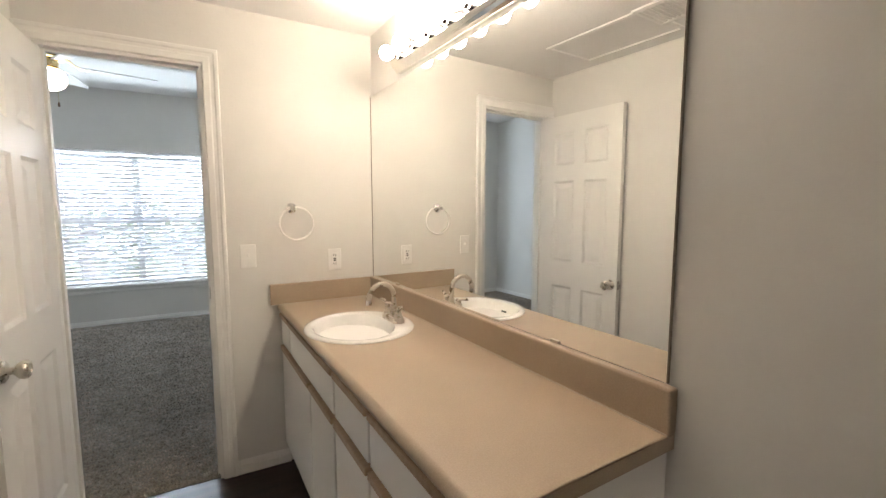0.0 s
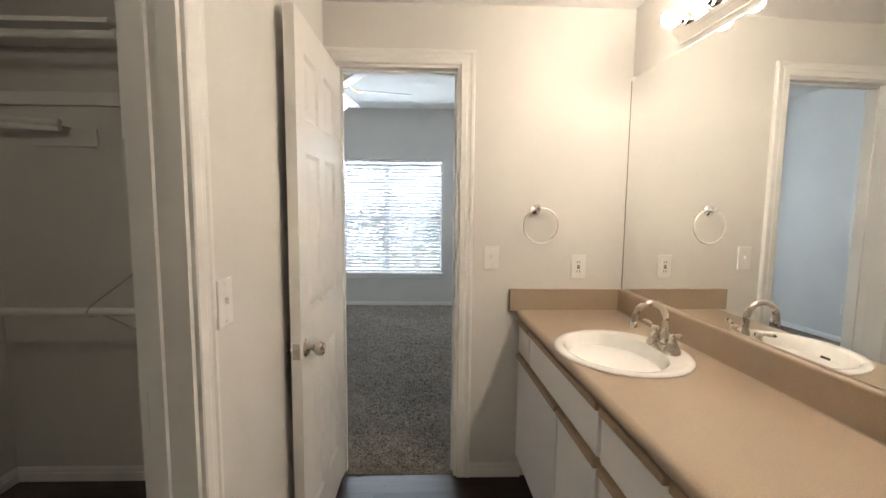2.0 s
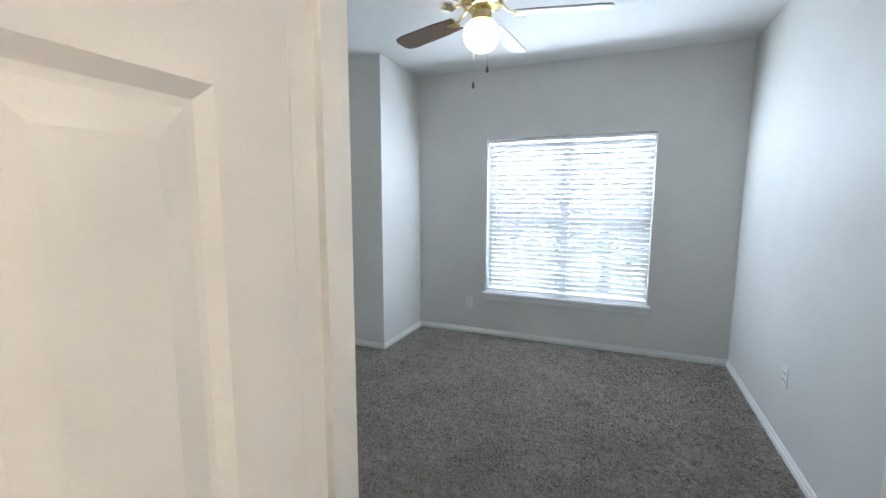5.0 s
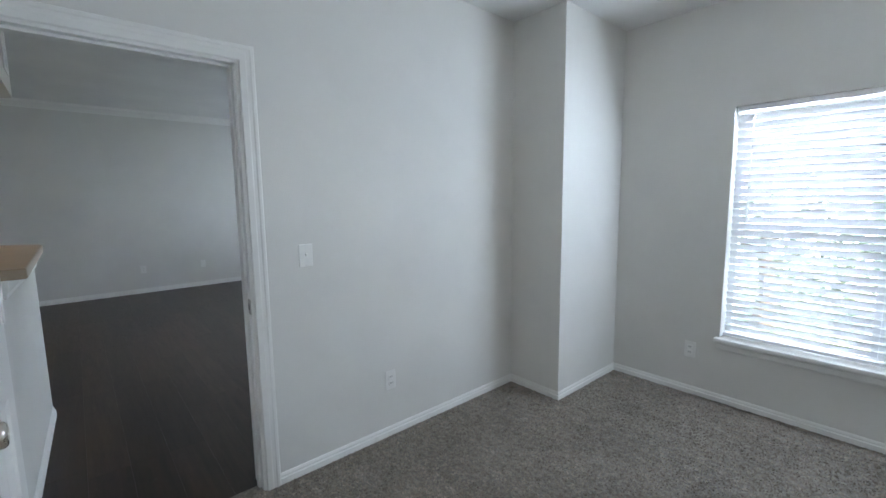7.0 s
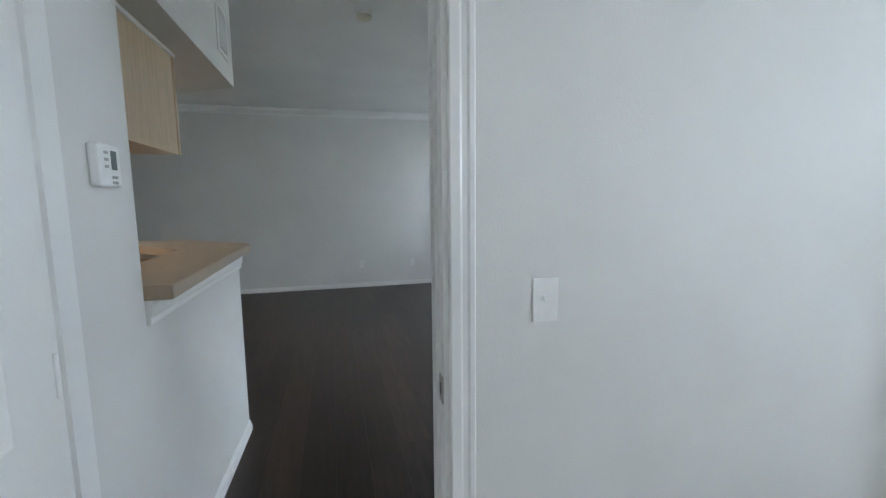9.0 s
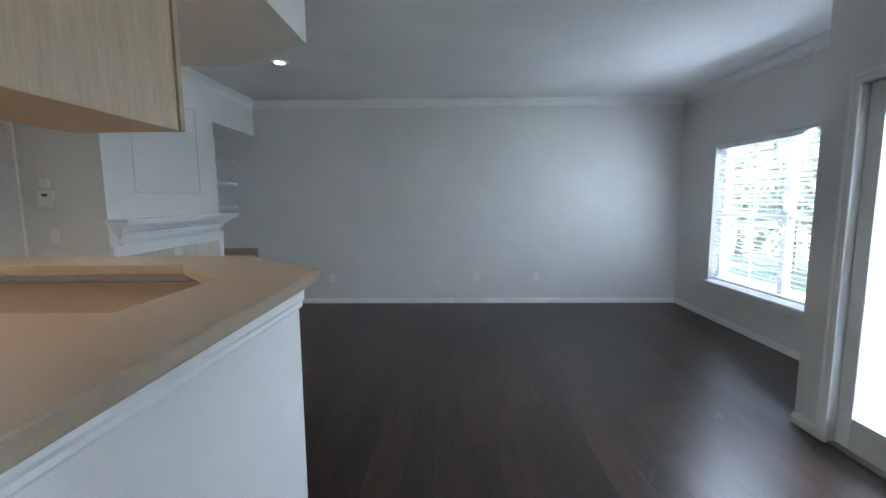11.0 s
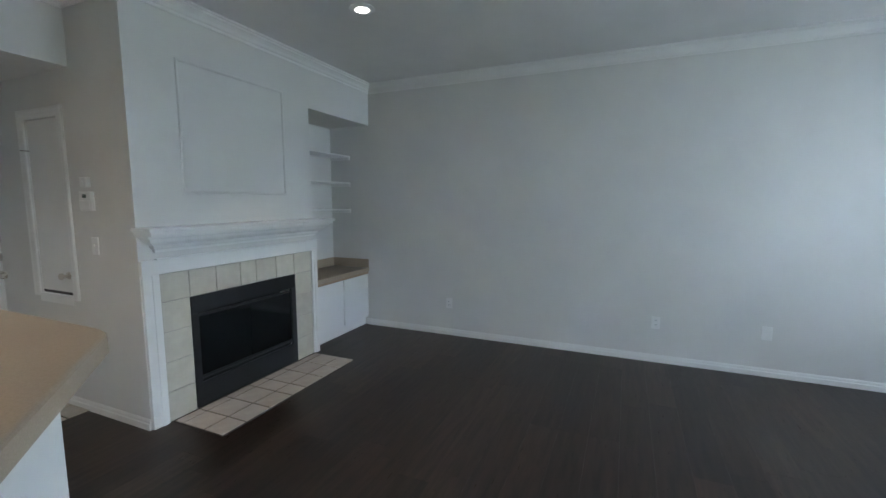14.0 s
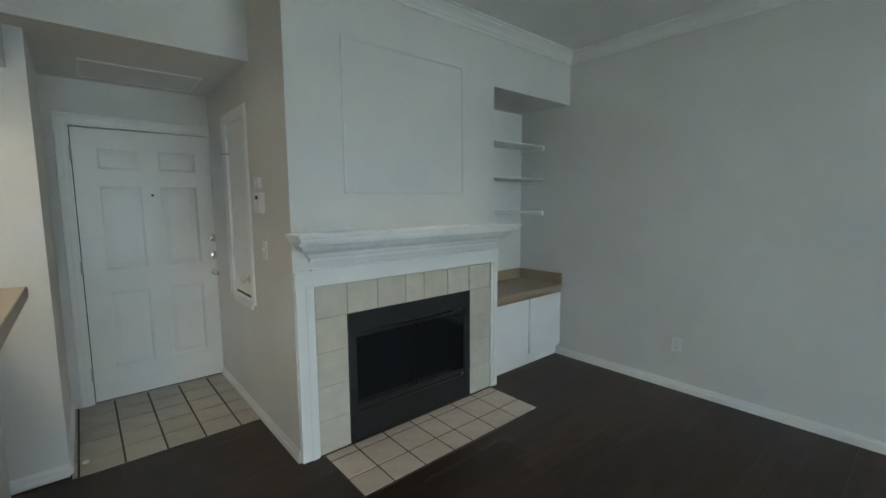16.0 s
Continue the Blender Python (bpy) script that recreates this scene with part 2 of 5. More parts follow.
def box(bm, x0, x1, y0, y1, z0, z1):
    v = [bm.verts.new((x, y, z)) for z in (z0, z1) for y in (y0, y1) for x in (x0, x1)]
    for f in ((0, 2, 3, 1), (4, 5, 7, 6), (0, 1, 5, 4), (2, 6, 7, 3), (0, 4, 6, 2), (1, 3, 7, 5)):
        bm.faces.new([v[k] for k in f])
    return v


def bbox(x0, x1, y0, y1, z0, z1, bevel=0.003, seg=2):
    bm = bmesh.new()
    box(bm, min(x0, x1), max(x0, x1), min(y0, y1), max(y0, y1), min(z0, z1), max(z0, z1))
    if bevel:
        bmesh.ops.bevel(bm, geom=bm.edges[:], offset=bevel, segments=seg, profile=0.5, affect="EDGES")
    return bm


def lathe(profile, axis_at=(0, 0, 0), seg=32, axis="z"):
    """Turned shape from (radius, height) pairs about an axis."""
    bm = bmesh.new()
    rings = []
    for r, h in profile:
        ring = []
        for k in range(seg):
            a = 2 * math.pi * k / seg
            c, d = r * math.cos(a), r * math.sin(a)
            p = {"z": (c, d, h), "y": (c, h, d), "x": (h, c, d)}[axis]
            ring.append(bm.verts.new(Vector(p) + Vector(axis_at)))
        rings.append(ring)
    for a, b in zip(rings, rings[1:]):
        for k in range(seg):
            j = (k + 1) % seg
            bm.faces.new((a[k], a[j], b[j], b[k]))
    bm.faces.new(rings[0])
    bm.faces.new(rings[-1])
    bmesh.ops.remove_doubles(bm, verts=bm.verts[:], dist=1e-5)
    bmesh.ops.recalc_face_normals(bm, faces=bm.faces[:])
    return bm


def tube(points, radius, seg=12):
    """A round tube along a list of points."""
    bm = bmesh.new()
    pts = [Vector(p) for p in points]
    rings = []
    side = None
    for k, p in enumerate(pts):
        d = (pts[min(k + 1, len(pts) - 1)] - pts[max(k - 1, 0)]).normalized()
        if side is None:
            side = d.orthogonal().normalized()
        side = (side - d * side.dot(d)).normalized()
        up = d.cross(side)
        r = radius[k] if isinstance(radius, (list, tuple)) else radius
        rings.append([bm.verts.new(p + r * (math.cos(2 * math.pi * j / seg) * side + math.sin(2 * math.pi * j / seg) * up)) for j in range(seg)])
    for a, b in zip(rings, rings[1:]):
        for j in range(seg):
            bm.faces.new((a[j], a[(j + 1) % seg], b[(j + 1) % seg], b[j]))
    bm.faces.new(rings[0])
    bm.faces.new(rings[-1])
    bmesh.ops.recalc_face_normals(bm, faces=bm.faces[:])
    return bm


def sweep(path, profile, place, closed=False):
    """Moulding: profile points (out, up) carried along a flat path with mitred corners; place(u, v, w) turns
    path coordinates and height into a point. The profile goes out to the left of the path."""
    bm = bmesh.new()
    pts = [Vector((*p, 0)) for p in path]
    n = len(pts)
    rings = []
    for k in range(n):
        before = pts[k] - pts[k - 1] if closed or k > 0 else pts[1] - pts[0]
        after = pts[(k + 1) % n] - pts[k] if closed or k < n - 1 else before
        a = Vector((-before.y, before.x, 0)).normalized()
        b = Vector((-after.y, after.x, 0)).normalized()
        m = (a + b)
        m = m / max(m.dot(a), 1e-6) if m.length > 1e-6 else a
        rings.append([bm.verts.new(place(*(pts[k] + m * o).xy, h)) for o, h in profile])
    for k in range(n if closed else n - 1):
        r0, r1 = rings[k], rings[(k + 1) % n]
        for j in range(len(profile)):
            i = (j + 1) % len(profile)
            bm.faces.new((r0[j], r1[j], r1[i], r0[i]))
    if not closed:
        bm.faces.new(rings[0])
        bm.faces.new(rings[-1])
    bmesh.ops.recalc_face_normals(bm, faces=bm.faces[:])
    return bm


def prism(poly, z0, z1, bevel=0.0):
    """A slab from a flat outline (x, y)."""
    bm = bmesh.new()
    lo = [bm.verts.new((x, y, z0)) for x, y in poly]
    hi = [bm.verts.new((x, y, z1)) for x, y in poly]
    bm.faces.new(lo)
    bm.faces.new(hi)
    for k in range(len(poly)):
        j = (k + 1) % len(poly)
        bm.faces.new((lo[k], lo[j], hi[j], hi[k]))
    bmesh.ops.recalc_face_normals(bm, faces=bm.faces[:])
    if bevel:
        bmesh.ops.bevel(bm, geom=bm.edges[:], offset=bevel, segments=3, profile=0.5, affect="EDGES")
    return bm


def mesh_of(name, bm, material, smooth=False):
    me = bpy.data.meshes.new(name)
    bm.to_mesh(me)
    bm.free()
    me.materials.append(material)
    if smooth:
        me.shade_smooth()
        me.set_sharp_from_angle(angle=radians(40))
    return me


def part(name, bm, material, parent, label="", smooth=False):
    ob = new(name, mesh_of(name, bm, material, smooth))
    if parent is not None:
        ob.parent = parent
    if label:
        tagged(ob, label)
    return ob


def thing(name, label, category, at=(0, 0, 0), group=""):
    ob = new(name)
    ob.location = at
    return tagged(ob, label, category, group)


def setting(name, bm, material, label="", category="", smooth=False):
    ob = new(name, mesh_of(name, bm, material, smooth))
    return tagged(ob, label, category, kind="structure")


def wall_grid(us, zs, holes):
    """Solid cells of a wall: (u0, u1, z0, z1) holes are left open."""
    us = sorted({*us, *(h[0] for h in holes), *(h[1] for h in holes)})
    zs = sorted({*zs, *(h[2] for h in holes), *(h[3] for h in holes)})
    us = [u for u in us if min(us) <= u <= max(us)]

    def solid(i, j):
        if not (0 <= i < len(us) - 1 and 0 <= j < len(zs) - 1):
            return False
        u, z = (us[i] + us[i + 1]) / 2, (zs[j] + zs[j + 1]) / 2
        return not any(h[0] < u < h[1] and h[2] < z < h[3] for h in holes)
    return us, zs, solid


def wall(name, axis, u0, u1, z0, z1, d0, d1, holes=(), label="grey painted plaster wall", material=None):
    """A wall along x ("x") or y ("y") from u0 to u1, between the depths d0 and d1, with openings through it."""
    us, zs, solid = wall_grid((u0, u1), (z0, z1), holes)
    bm = bmesh.new()

    def p(u, d, z):
        return (u, d, z) if axis == "x" else (d, u, z)
    for i in range(len(us) - 1):
        for j in range(len(zs) - 1):
            if not solid(i, j):
                continue
            a, b, c, e = us[i], us[i + 1], zs[j], zs[j + 1]
            for d in (d0, d1):
                quad(bm, p(a, d, c), p(b, d, c), p(b, d, e), p(a, d, e))
            if not solid(i - 1, j):
                quad(bm, p(a, d0, c), p(a, d1, c), p(a, d1, e), p(a, d0, e))
            if not solid(i + 1, j):
                quad(bm, p(b, d0, c), p(b, d1, c), p(b, d1, e), p(b, d0, e))
            if not solid(i, j - 1):
                quad(bm, p(a, d0, c), p(b, d0, c), p(b, d1, c), p(a, d1, c))
            if not solid(i, j + 1):
                quad(bm, p(a, d0, e), p(b, d0, e), p(b, d1, e), p(a, d1, e))
    bmesh.ops.remove_doubles(bm, verts=bm.verts[:], dist=1e-5)
    bmesh.ops.recalc_face_normals(bm, faces=bm.faces[:])
    return setting(name, bm, material or WALL, label, "wall")


# ---- plan ----
BW, BE, BN, BZ = -0.558, 0.881, 2.320, 2.270          # bathroom
RW, RE, RS, RN, RZ = -2.584, 0.741, 2.425, 6.084, 2.660  # bedroom
HX, LW, LN, LZ = -2.714, -8.495, 6.305, 2.765        # hall face, living room
HS = 2.560                                            # hall wall and half wall
FP, FE, NW = 0.527, -5.912, -7.497                    # fireplace wall, its end, niche
ED, EE, EZ = -1.157, -4.920, 2.322                    # entry
D1 = (-0.505, 0.074)                                  # bathroom door opening
D2 = (2.575, 3.425)                                   # bedroom door opening
DH, DB = 2.045, 2.003
BWIN = (-1.412, 0.096, 0.462, 1.990)
LWIN = (-7.770, -5.820, 0.462, 2.050)

wall("wall_bathroom_north", "x", BW - 0.108, BE + 0.12, 0, RZ, BN, RS, [(D1[0], D1[1], 0, DB)], "greige painted wall with a doorway")
SKEW = Matrix.Translation((BE, BN, 0)) @ Matrix.Rotation(radians(2.17), 4, "Z") @ Matrix.Translation((-BE, -BN, 0))  # the mirror wall stands out of square
wall("wall_bathroom_east", "y", -1.0, BN + 0.06, 0, BZ, BE, BE + 0.12, label="greige painted bathroom wall behind a mirror").matrix_world = SKEW
wall("wall_bathroom_west", "y", -0.9, BN, 0, BZ, BW - 0.108, BW, [(0.47, 1.182, 0, DH)], "greige painted wall with a closet doorway")
wall("wall_bathroom_south", "x", -2.19, BE + 0.26, 0, BZ, -1.02, -0.9, label="greige painted bathroom wall")
wall("wall_closet_west", "y", -0.9, BN, 0, BZ, -2.19, -2.07, label="unlit painted closet wall")
wall("wall_closet_north", "x", -2.19, BW - 0.108, 0, RZ, BN, RS, label="unlit painted closet wall")
wall("wall_bedroom_south", "x", HX, -2.19, 0, RZ, BN, RS, label="grey painted bedroom wall")
wall("wall_bedroom_east", "y", RS, RN, 0, RZ, RE, RE + 0.12, label="grey painted bedroom wall")
wall("wall_bedroom_north", "x", HX, RE + 0.12, 0, LZ, RN, RN + 0.22, [BWIN], "grey painted bedroom wall with a window")
wall("wall_bedroom_west", "y", RS, RN, 0, LZ, HX, RW, [(D2[0], D2[1], 0, DH)], "grey painted wall with a doorway")
setting("wall_chase", prism([(RW, RN), (RW, 5.292), (-2.156, 5.292), (-2.156, RN)], 0, RZ, 0.0), WALL, "grey painted wall chase in a bedroom corner", "wall")
wall("wall_hall_south", "x", -3.115, HX, 0, LZ, HS - 0.12, HS, label="grey painted hall wall")
wall("wall_kitchen_east", "y", -1.3, HS - 0.12, 0, LZ, -3.115, -2.995, label="painted kitchen wall")
# Unseen opening, assumed here to bring daylight onto the bar.
PATIO = (-5.06, -3.96, 0, 2.05)
wall("wall_hall_north", "x", -5.30, HX, 0, LZ, 5.42, 5.54, [PATIO], label="grey painted living room wall")
wall("wall_living_return", "y", 5.54, LN, 0, LZ, -5.30, -5.18, label="grey painted living room wall return")
wall("wall_living_north", "x", LW - 0.12, -5.18, 0, LZ, LN, LN + 0.22, [LWIN], "grey painted living room wall with a window")
wall("wall_living_west", "y", -0.1, LN, 0, LZ, LW - 0.12, LW, label="long grey painted living room wall")
wall("wall_fireplace", "x", LW, FE, 0, LZ, 0.407, FP, [(LW, NW, 0, 2.325), (-7.16, -6.275, 0.02, 0.69)], "pale grey painted chimney wall with a shelf niche")
wall("wall_niche_back", "x", LW, NW, 0, LZ, -0.135, -0.015, label="pale grey painted niche back")
wall("wall_niche_side", "y", -0.135, 0.407, 0, LZ, NW, NW + 0.12, label="pale grey painted niche side")
setting("wall_niche_head", bbox(LW, NW, -0.015, 0.407, 2.325, 2.45, 0), WALL, "pale grey painted niche soffit", "wall")
wall("wall_entry_west", "y", ED, 0.407, 0, LZ, FE - 0.12, FE, [(-0.62, -0.20, 0.79, 2.03)], "grey painted entry wall with a small utility door")
wall("wall_entry_south", "x", FE - 0.12, -2.995, 0, LZ, ED - 0.14, ED, [(-5.955, -5.035, 0, 2.025)], "grey painted entry wall with the front door")
wall("wall_entry_east", "y", ED, -0.20, 0, LZ, EE, EE + 0.12, label="grey painted wall end beside the entry")
wall("wall_kitchen_south", "x", EE + 0.12, -3.115, 0, LZ, -0.32, -0.20, label="painted kitchen wall")
wall("wall_shaft", "x", -8.615, FE - 0.12, 0, LZ, -0.75, -0.63, label="plain wall closing the chimney shaft")

CLIP = [(-4.568, 2.585), (-4.850, 2.150)]
setting("ceiling_soffit", prism([(-3.115, 2.585), *CLIP, (-4.850, -0.20), (-4.45, -0.20), (-4.45, 2.0), (-4.30, 2.20), (-3.115, 2.20)], 2.118, LZ), WALL, "painted dropped soffit above the kitchen bar", "ceiling")
setting("ceiling_entry_soffit", bbox(FE, -4.455, ED, -0.03, EZ, LZ, 0), WALL, "painted dropped soffit above the entry", "ceiling")
setting("ceiling_bathroom", bbox(-2.19, BE + 0.26, -1.02, BN, BZ, BZ + 0.1, 0), CEIL, "off-white textured bathroom ceiling", "ceiling")
setting("ceiling_bedroom", bbox(RW, RE, RS, RN, RZ, RZ + 0.1, 0), CEIL, "white textured bedroom ceiling", "ceiling")
setting("ceiling_living", bbox(LW - 0.12, HX, -1.3, LN + 0.22, LZ, LZ + 0.1, 0), CEIL, "white textured living room ceiling", "ceiling")

setting("floor_base", bbox(-8.7, 1.16, -1.4, 6.5, -0.12, -0.012, 0), GROUT, "dark subfloor", "floor")

# ---- trim ----
BASE = [(0, 0), (0.014, 0), (0.014, 0.040), (0.008, 0.045), (0.008, 0.056), (0.005, 0.064), (0.002, 0.070), (0, 0.070)]


def baseboard(path, label="white painted baseboard", high=1.0):
    """Runs with the room to the left of the path."""
    return setting("baseboard", sweep(path, BASE, lambda u, v, w: (u, v, w * high)), TRIM, label, "baseboard")


CAS = [(0.0, 0.0), (0.0, 0.010), (0.004, 0.013), (0.026, 0.015), (0.032, 0.013), (0.044, 0.0145), (0.050, 0.018), (0.061, 0.018), (0.066, 0.013), (0.066, 0.0)]


def casing(axis, u0, u1, top, face, out, low=0.0, name="door_casing", legs=(0.066, 0.066), bottom=False):
    """Moulded casing round an opening; out is +1 or -1, the side of the face that it stands on."""
    prof = [(-o, h) for o, h in CAS]
    path = [(u0, low), (u0, top), (u1, top), (u1, low)]

    def place(u, v, w):
        return (u, face + out * w, v) if axis == "x" else (face + out * w, u, v)
    # outward of the opening lies to the left of this path
    bm = sweep(path, [(o, h) for o, h in CAS], place) if not bottom else sweep(path, CAS, place, True)
    return setting(name, bm, TRIM, "white painted moulded door casing", "trim")


def jamb(axis, u0, u1, top, d0, d1, stop=None):
    """Flat lining of a doorway with a stop bead."""
    bm = bmesh.new()
    t = 0.014

    def b(a0, a1, z0, z1, e0=d0, e1=d1):
        if axis == "x":
            box(bm, a0, a1, min(e0, e1), max(e0, e1), z0, z1)
        else:
            box(bm, min(e0, e1), max(e0, e1), a0, a1, z0, z1)
    b(u0 - 0.002, u0 + t, 0, top + 0.002)
    b(u1 - t, u1 + 0.002, 0, top + 0.002)
    b(u0 + t, u1 - t, top - t, top + 0.002)
    if stop is not None:
        s0, s1 = stop - 0.016, stop + 0.016
        b(u0 + t, u0 + t + 0.011, 0, top - t, s0, s1)
        b(u1 - t - 0.011, u1 - t, 0, top - t, s0, s1)
        b(u0 + t + 0.011, u1 - t - 0.011, top - t - 0.011, top - t, s0, s1)
    return setting("door_jamb", bm, TRIM, "white painted door jamb", "trim")


casing("x", D1[0], D1[1], DB, BN, -1)
casing("x", D1[0], D1[1], DB, RS, 1)
jamb("x", D1[0], D1[1], DB, BN - 0.001, RS + 0.001, BN + 0.055)
casing("y", D2[0], D2[1], DH, RW, 1)
casing("y", D2[0], D2[1], DH, HX, -1)
jamb("y", D2[0], D2[1], DH, HX - 0.001, RW + 0.001, RW - 0.055)
casing("y", 0.47, 1.182, DH, BW, 1)
casing("y", 0.47, 1.182, DH, BW - 0.108, -1)
jamb("y", 0.47, 1.182, DH, BW - 0.109, BW + 0.001, BW - 0.07)
casing("x", -5.955, -5.035, 2.025, ED, 1)
jamb("x", -5.955, -5.035, 2.025, ED - 0.139, ED + 0.001)

c = 0.066
baseboard([(D1[1] + c, BN), (0.395, BN)][::-1])
baseboard([(D1[0] - c, RS), (RW, RS), (RW, D2[0] - c)][::-1], high=0.86)
baseboard([(RW, D2[1] + c), (RW, 5.292), (-2.156, 5.292), (-2.156, RN), (RE, RN), (RE, RS), (D1[1] + c, RS)][::-1], high=0.86)
baseboard([(BW, 1.182 + c), (BW, BN)][::-1])
baseboard([(BW - 0.108, BN), (-2.07, BN), (-2.07, -0.9)])
baseboard([(LW, 0.455), (LW, LN), (-5.30, LN), (-5.30, 5.42), (PATIO[0] - c, 5.42)][::-1])
baseboard([(PATIO[1] + c, 5.42), (HX, 5.42), (HX, D2[1] + c)][::-1])
casing("x", PATIO[0], PATIO[1], PATIO[3], 5.42, -1)
baseboard([(HX, HS), (-3.115, HS), (-4.302, 2.598), (-4.78, 2.12), (-4.78, 0.52)][::-1])
baseboard([(FE, FP - 0.002), (FE, ED)])
baseboard([(EE, -0.20), (EE, ED)][::-1])
baseboard([(-4.45, -0.20), (EE, -0.20)][::-1])

CROWN = [(0, 0), (0.006, 0), (0.010, -0.0), (0.012, 0.018), (0.022, 0.026), (0.034, 0.045), (0.052, 0.062), (0.062, 0.068), (0.064, 0.080), (0.078, 0.084), (0.080, 0.095), (0, 0.095)]


def crown(path):
    return setting("crown_moulding", sweep(path, CROWN, lambda u, v, w: (u, v, w + LZ - 0.095)), TRIM, "white painted crown moulding under the ceiling", "trim")


crown([(FE, -0.03), (FE, FP), (LW, FP), (LW, LN), (-5.30, LN), (-5.30, 5.42), (HX, 5.42), (HX, HS)][::-1])
crown([(EE + 0.08, -0.03), (FE, -0.03)][::-1])

# ---- doors ----


def panel_door(name, width, height, thick, rows, label, knob_at=None, panel_label=""):
    """A six-panel leaf: hinge edge at x = 0, face along x, thickness along y, bottom at z = 0."""
    th = thing(name, label, "door")
    stile, mid = 0.115 * width / 0.76, 0.10 * width / 0.76
    cols = [(stile, (width - mid) / 2), ((width + mid) / 2, width - stile)]
    cells = [(a, b, z0, z1) for a, b in cols for z0, z1 in rows]
    us, zs, solid = wall_grid((0, width), (0, height), cells)
    bm = bmesh.new()
    half = thick / 2
    for i in range(len(us) - 1):
        for j in range(len(zs) - 1):
            a, b, c0, e = us[i], us[i + 1], zs[j], zs[j + 1]
            if solid(i, j):
                for y in (-half, half):
                    quad(bm, (a, y, c0), (b, y, c0), (b, y, e), (a, y, e))
    for x in (0, width):
        quad(bm, (x, -half, 0), (x, half, 0), (x, half, height), (x, -half, height))
    for z in (0, height):
        quad(bm, (0, -half, z), (width, -half, z), (width, half, z), (0, half, z))
    bmesh.ops.remove_doubles(bm, verts=bm.verts[:], dist=1e-5)
    bmesh.ops.recalc_face_normals(bm, faces=bm.faces[:])
    part("door_leaf", bm, DOORP, th)
    for side in (-1, 1):
        for a, b, c0, e in cells:
            bm = bmesh.new()
            rings = []
            for inset, depth in ((0, 0), (0.006, -0.004), (0.014, -0.009), (0.022, -0.009), (0.050, -0.003)):
                y = side * (half + depth)
                rings.append([bm.verts.new(p) for p in ((a + inset, y, c0 + inset), (b - inset, y, c0 + inset), (b - inset, y, e - inset), (a + inset, y, e - inset))])
            for r0, r1 in zip(rings, rings[1:]):
                for k in range(4):
                    bm.faces.new((r0[k], r0[(k + 1) % 4], r1[(k + 1) % 4], r1[k]))
            bm.faces.new(rings[-1])
            bmesh.ops.recalc_face_normals(bm, faces=bm.faces[:])
            part("panel", bm, DOORP, th)
    return th


def knob(parent, x, z, half, material=None, sides=(-1, 1)):
    m = material or NICKEL
    for s in sides:
        y = s * half
        prof = [(0.0, 0.0), (0.033, 0.0), (0.033, 0.004), (0.028, 0.009), (0.015, 0.011), (0.011, 0.018), (0.011, 0.026), (0.018, 0.032), (0.026, 0.040), (0.029, 0.050), (0.028, 0.058), (0.023, 0.063), (0.016, 0.064), (0.014, 0.061), (0.0, 0.061)]
        part("knob", lathe([(r, s * h) for r, h in prof], (x, y, z), 28, "y"), m, parent, "satin nickel round door knob", True)


SIXROWS = [(0.20, 0.80), (0.99, 1.56), (1.68, 1.90)]
d1 = panel_door("door_1", 0.625, 1.97, 0.035, [(0.20, 0.78), (0.96, 1.52), (1.63, 1.85)], "white six-panel interior door standing open")
knob(d1, 0.577, 0.848, 0.0175)
part("latch_plate", bbox(0.6248, 0.6268, -0.012, 0.012, 0.820, 0.876, 0.0008), STEEL, d1, "steel latch plate")
part("latch_bolt", bbox(0.626, 0.636, -0.006, 0.006, 0.838, 0.858, 0.002), STEEL, d1)
for z in (0.18, 1.02, 1.84):
    part("hinge", lathe([(0.006, 0.0), (0.006, 0.09)], (-0.006, -0.018, z), 12), STEEL, d1, "steel butt hinge", True)
d1.matrix_world = pose(D1[0] - 0.004, BN + 0.004, 0.012, 0, 0, -90.3)

d2 = panel_door("door_2", 0.835, 2.02, 0.035, SIXROWS, "white six-panel bedroom door standing wide open")
knob(d2, 0.783, 0.938, 0.0175)
part("latch_plate", bbox(0.8348, 0.8368, -0.013, 0.013, 0.905, 0.965, 0.0008), STEEL, d2, "steel latch plate")
for z in (0.18, 1.02, 1.84):
    part("hinge", lathe([(0.006, 0.0), (0.006, 0.09)], (-0.006, 0.018, z), 12), TRIM, d2, "painted butt hinge", True)
d2.matrix_world = pose(RW + 0.012, D2[0] + 0.014, 0.012, 0, 0, 0.3)

d3 = panel_door("door_3", 0.880, 1.984, 0.045, [(0.24, 0.80), (0.97, 1.58), (1.70, 1.845)], "closed white six-panel steel front door")
knob(d3, 0.842, 0.885, 0.0225, sides=(-1,))
for z, r in ((1.025, 0.033), (1.165, 0.033)):
    part("deadbolt", lathe([(0.0, 0.0), (r, 0.0), (r, -0.006), (r * 0.8, -0.014), (r * 0.55, -0.018), (0.0, -0.018)], (0.842, -0.0225, z), 24, "y"), CHROME, d3, "round chrome deadbolt", True)
    part("thumb_turn", bbox(0.830, 0.854, -0.052, -0.038, z - 0.004, z + 0.004, 0.002), CHROME, d3)
part("peephole", lathe([(0.0, 0.0), (0.009, 0.0), (0.008, -0.004), (0.0, -0.004)], (0.446, -0.0225, 1.515), 16, "y"), BLACK, d3, "dark peephole", True)
for z in (0.16, 0.95, 1.75):
    part("hinge", lathe([(0.007, 0.0), (0.007, 0.10)], (-0.006, -0.024, z), 12), STEEL, d3, "steel butt hinge", True)
part("weather_strip", bbox(0.0, 0.89, -0.02, 0.02, -0.008, 0.0, 0), RUBBER, d3, "dark rubber sweep")
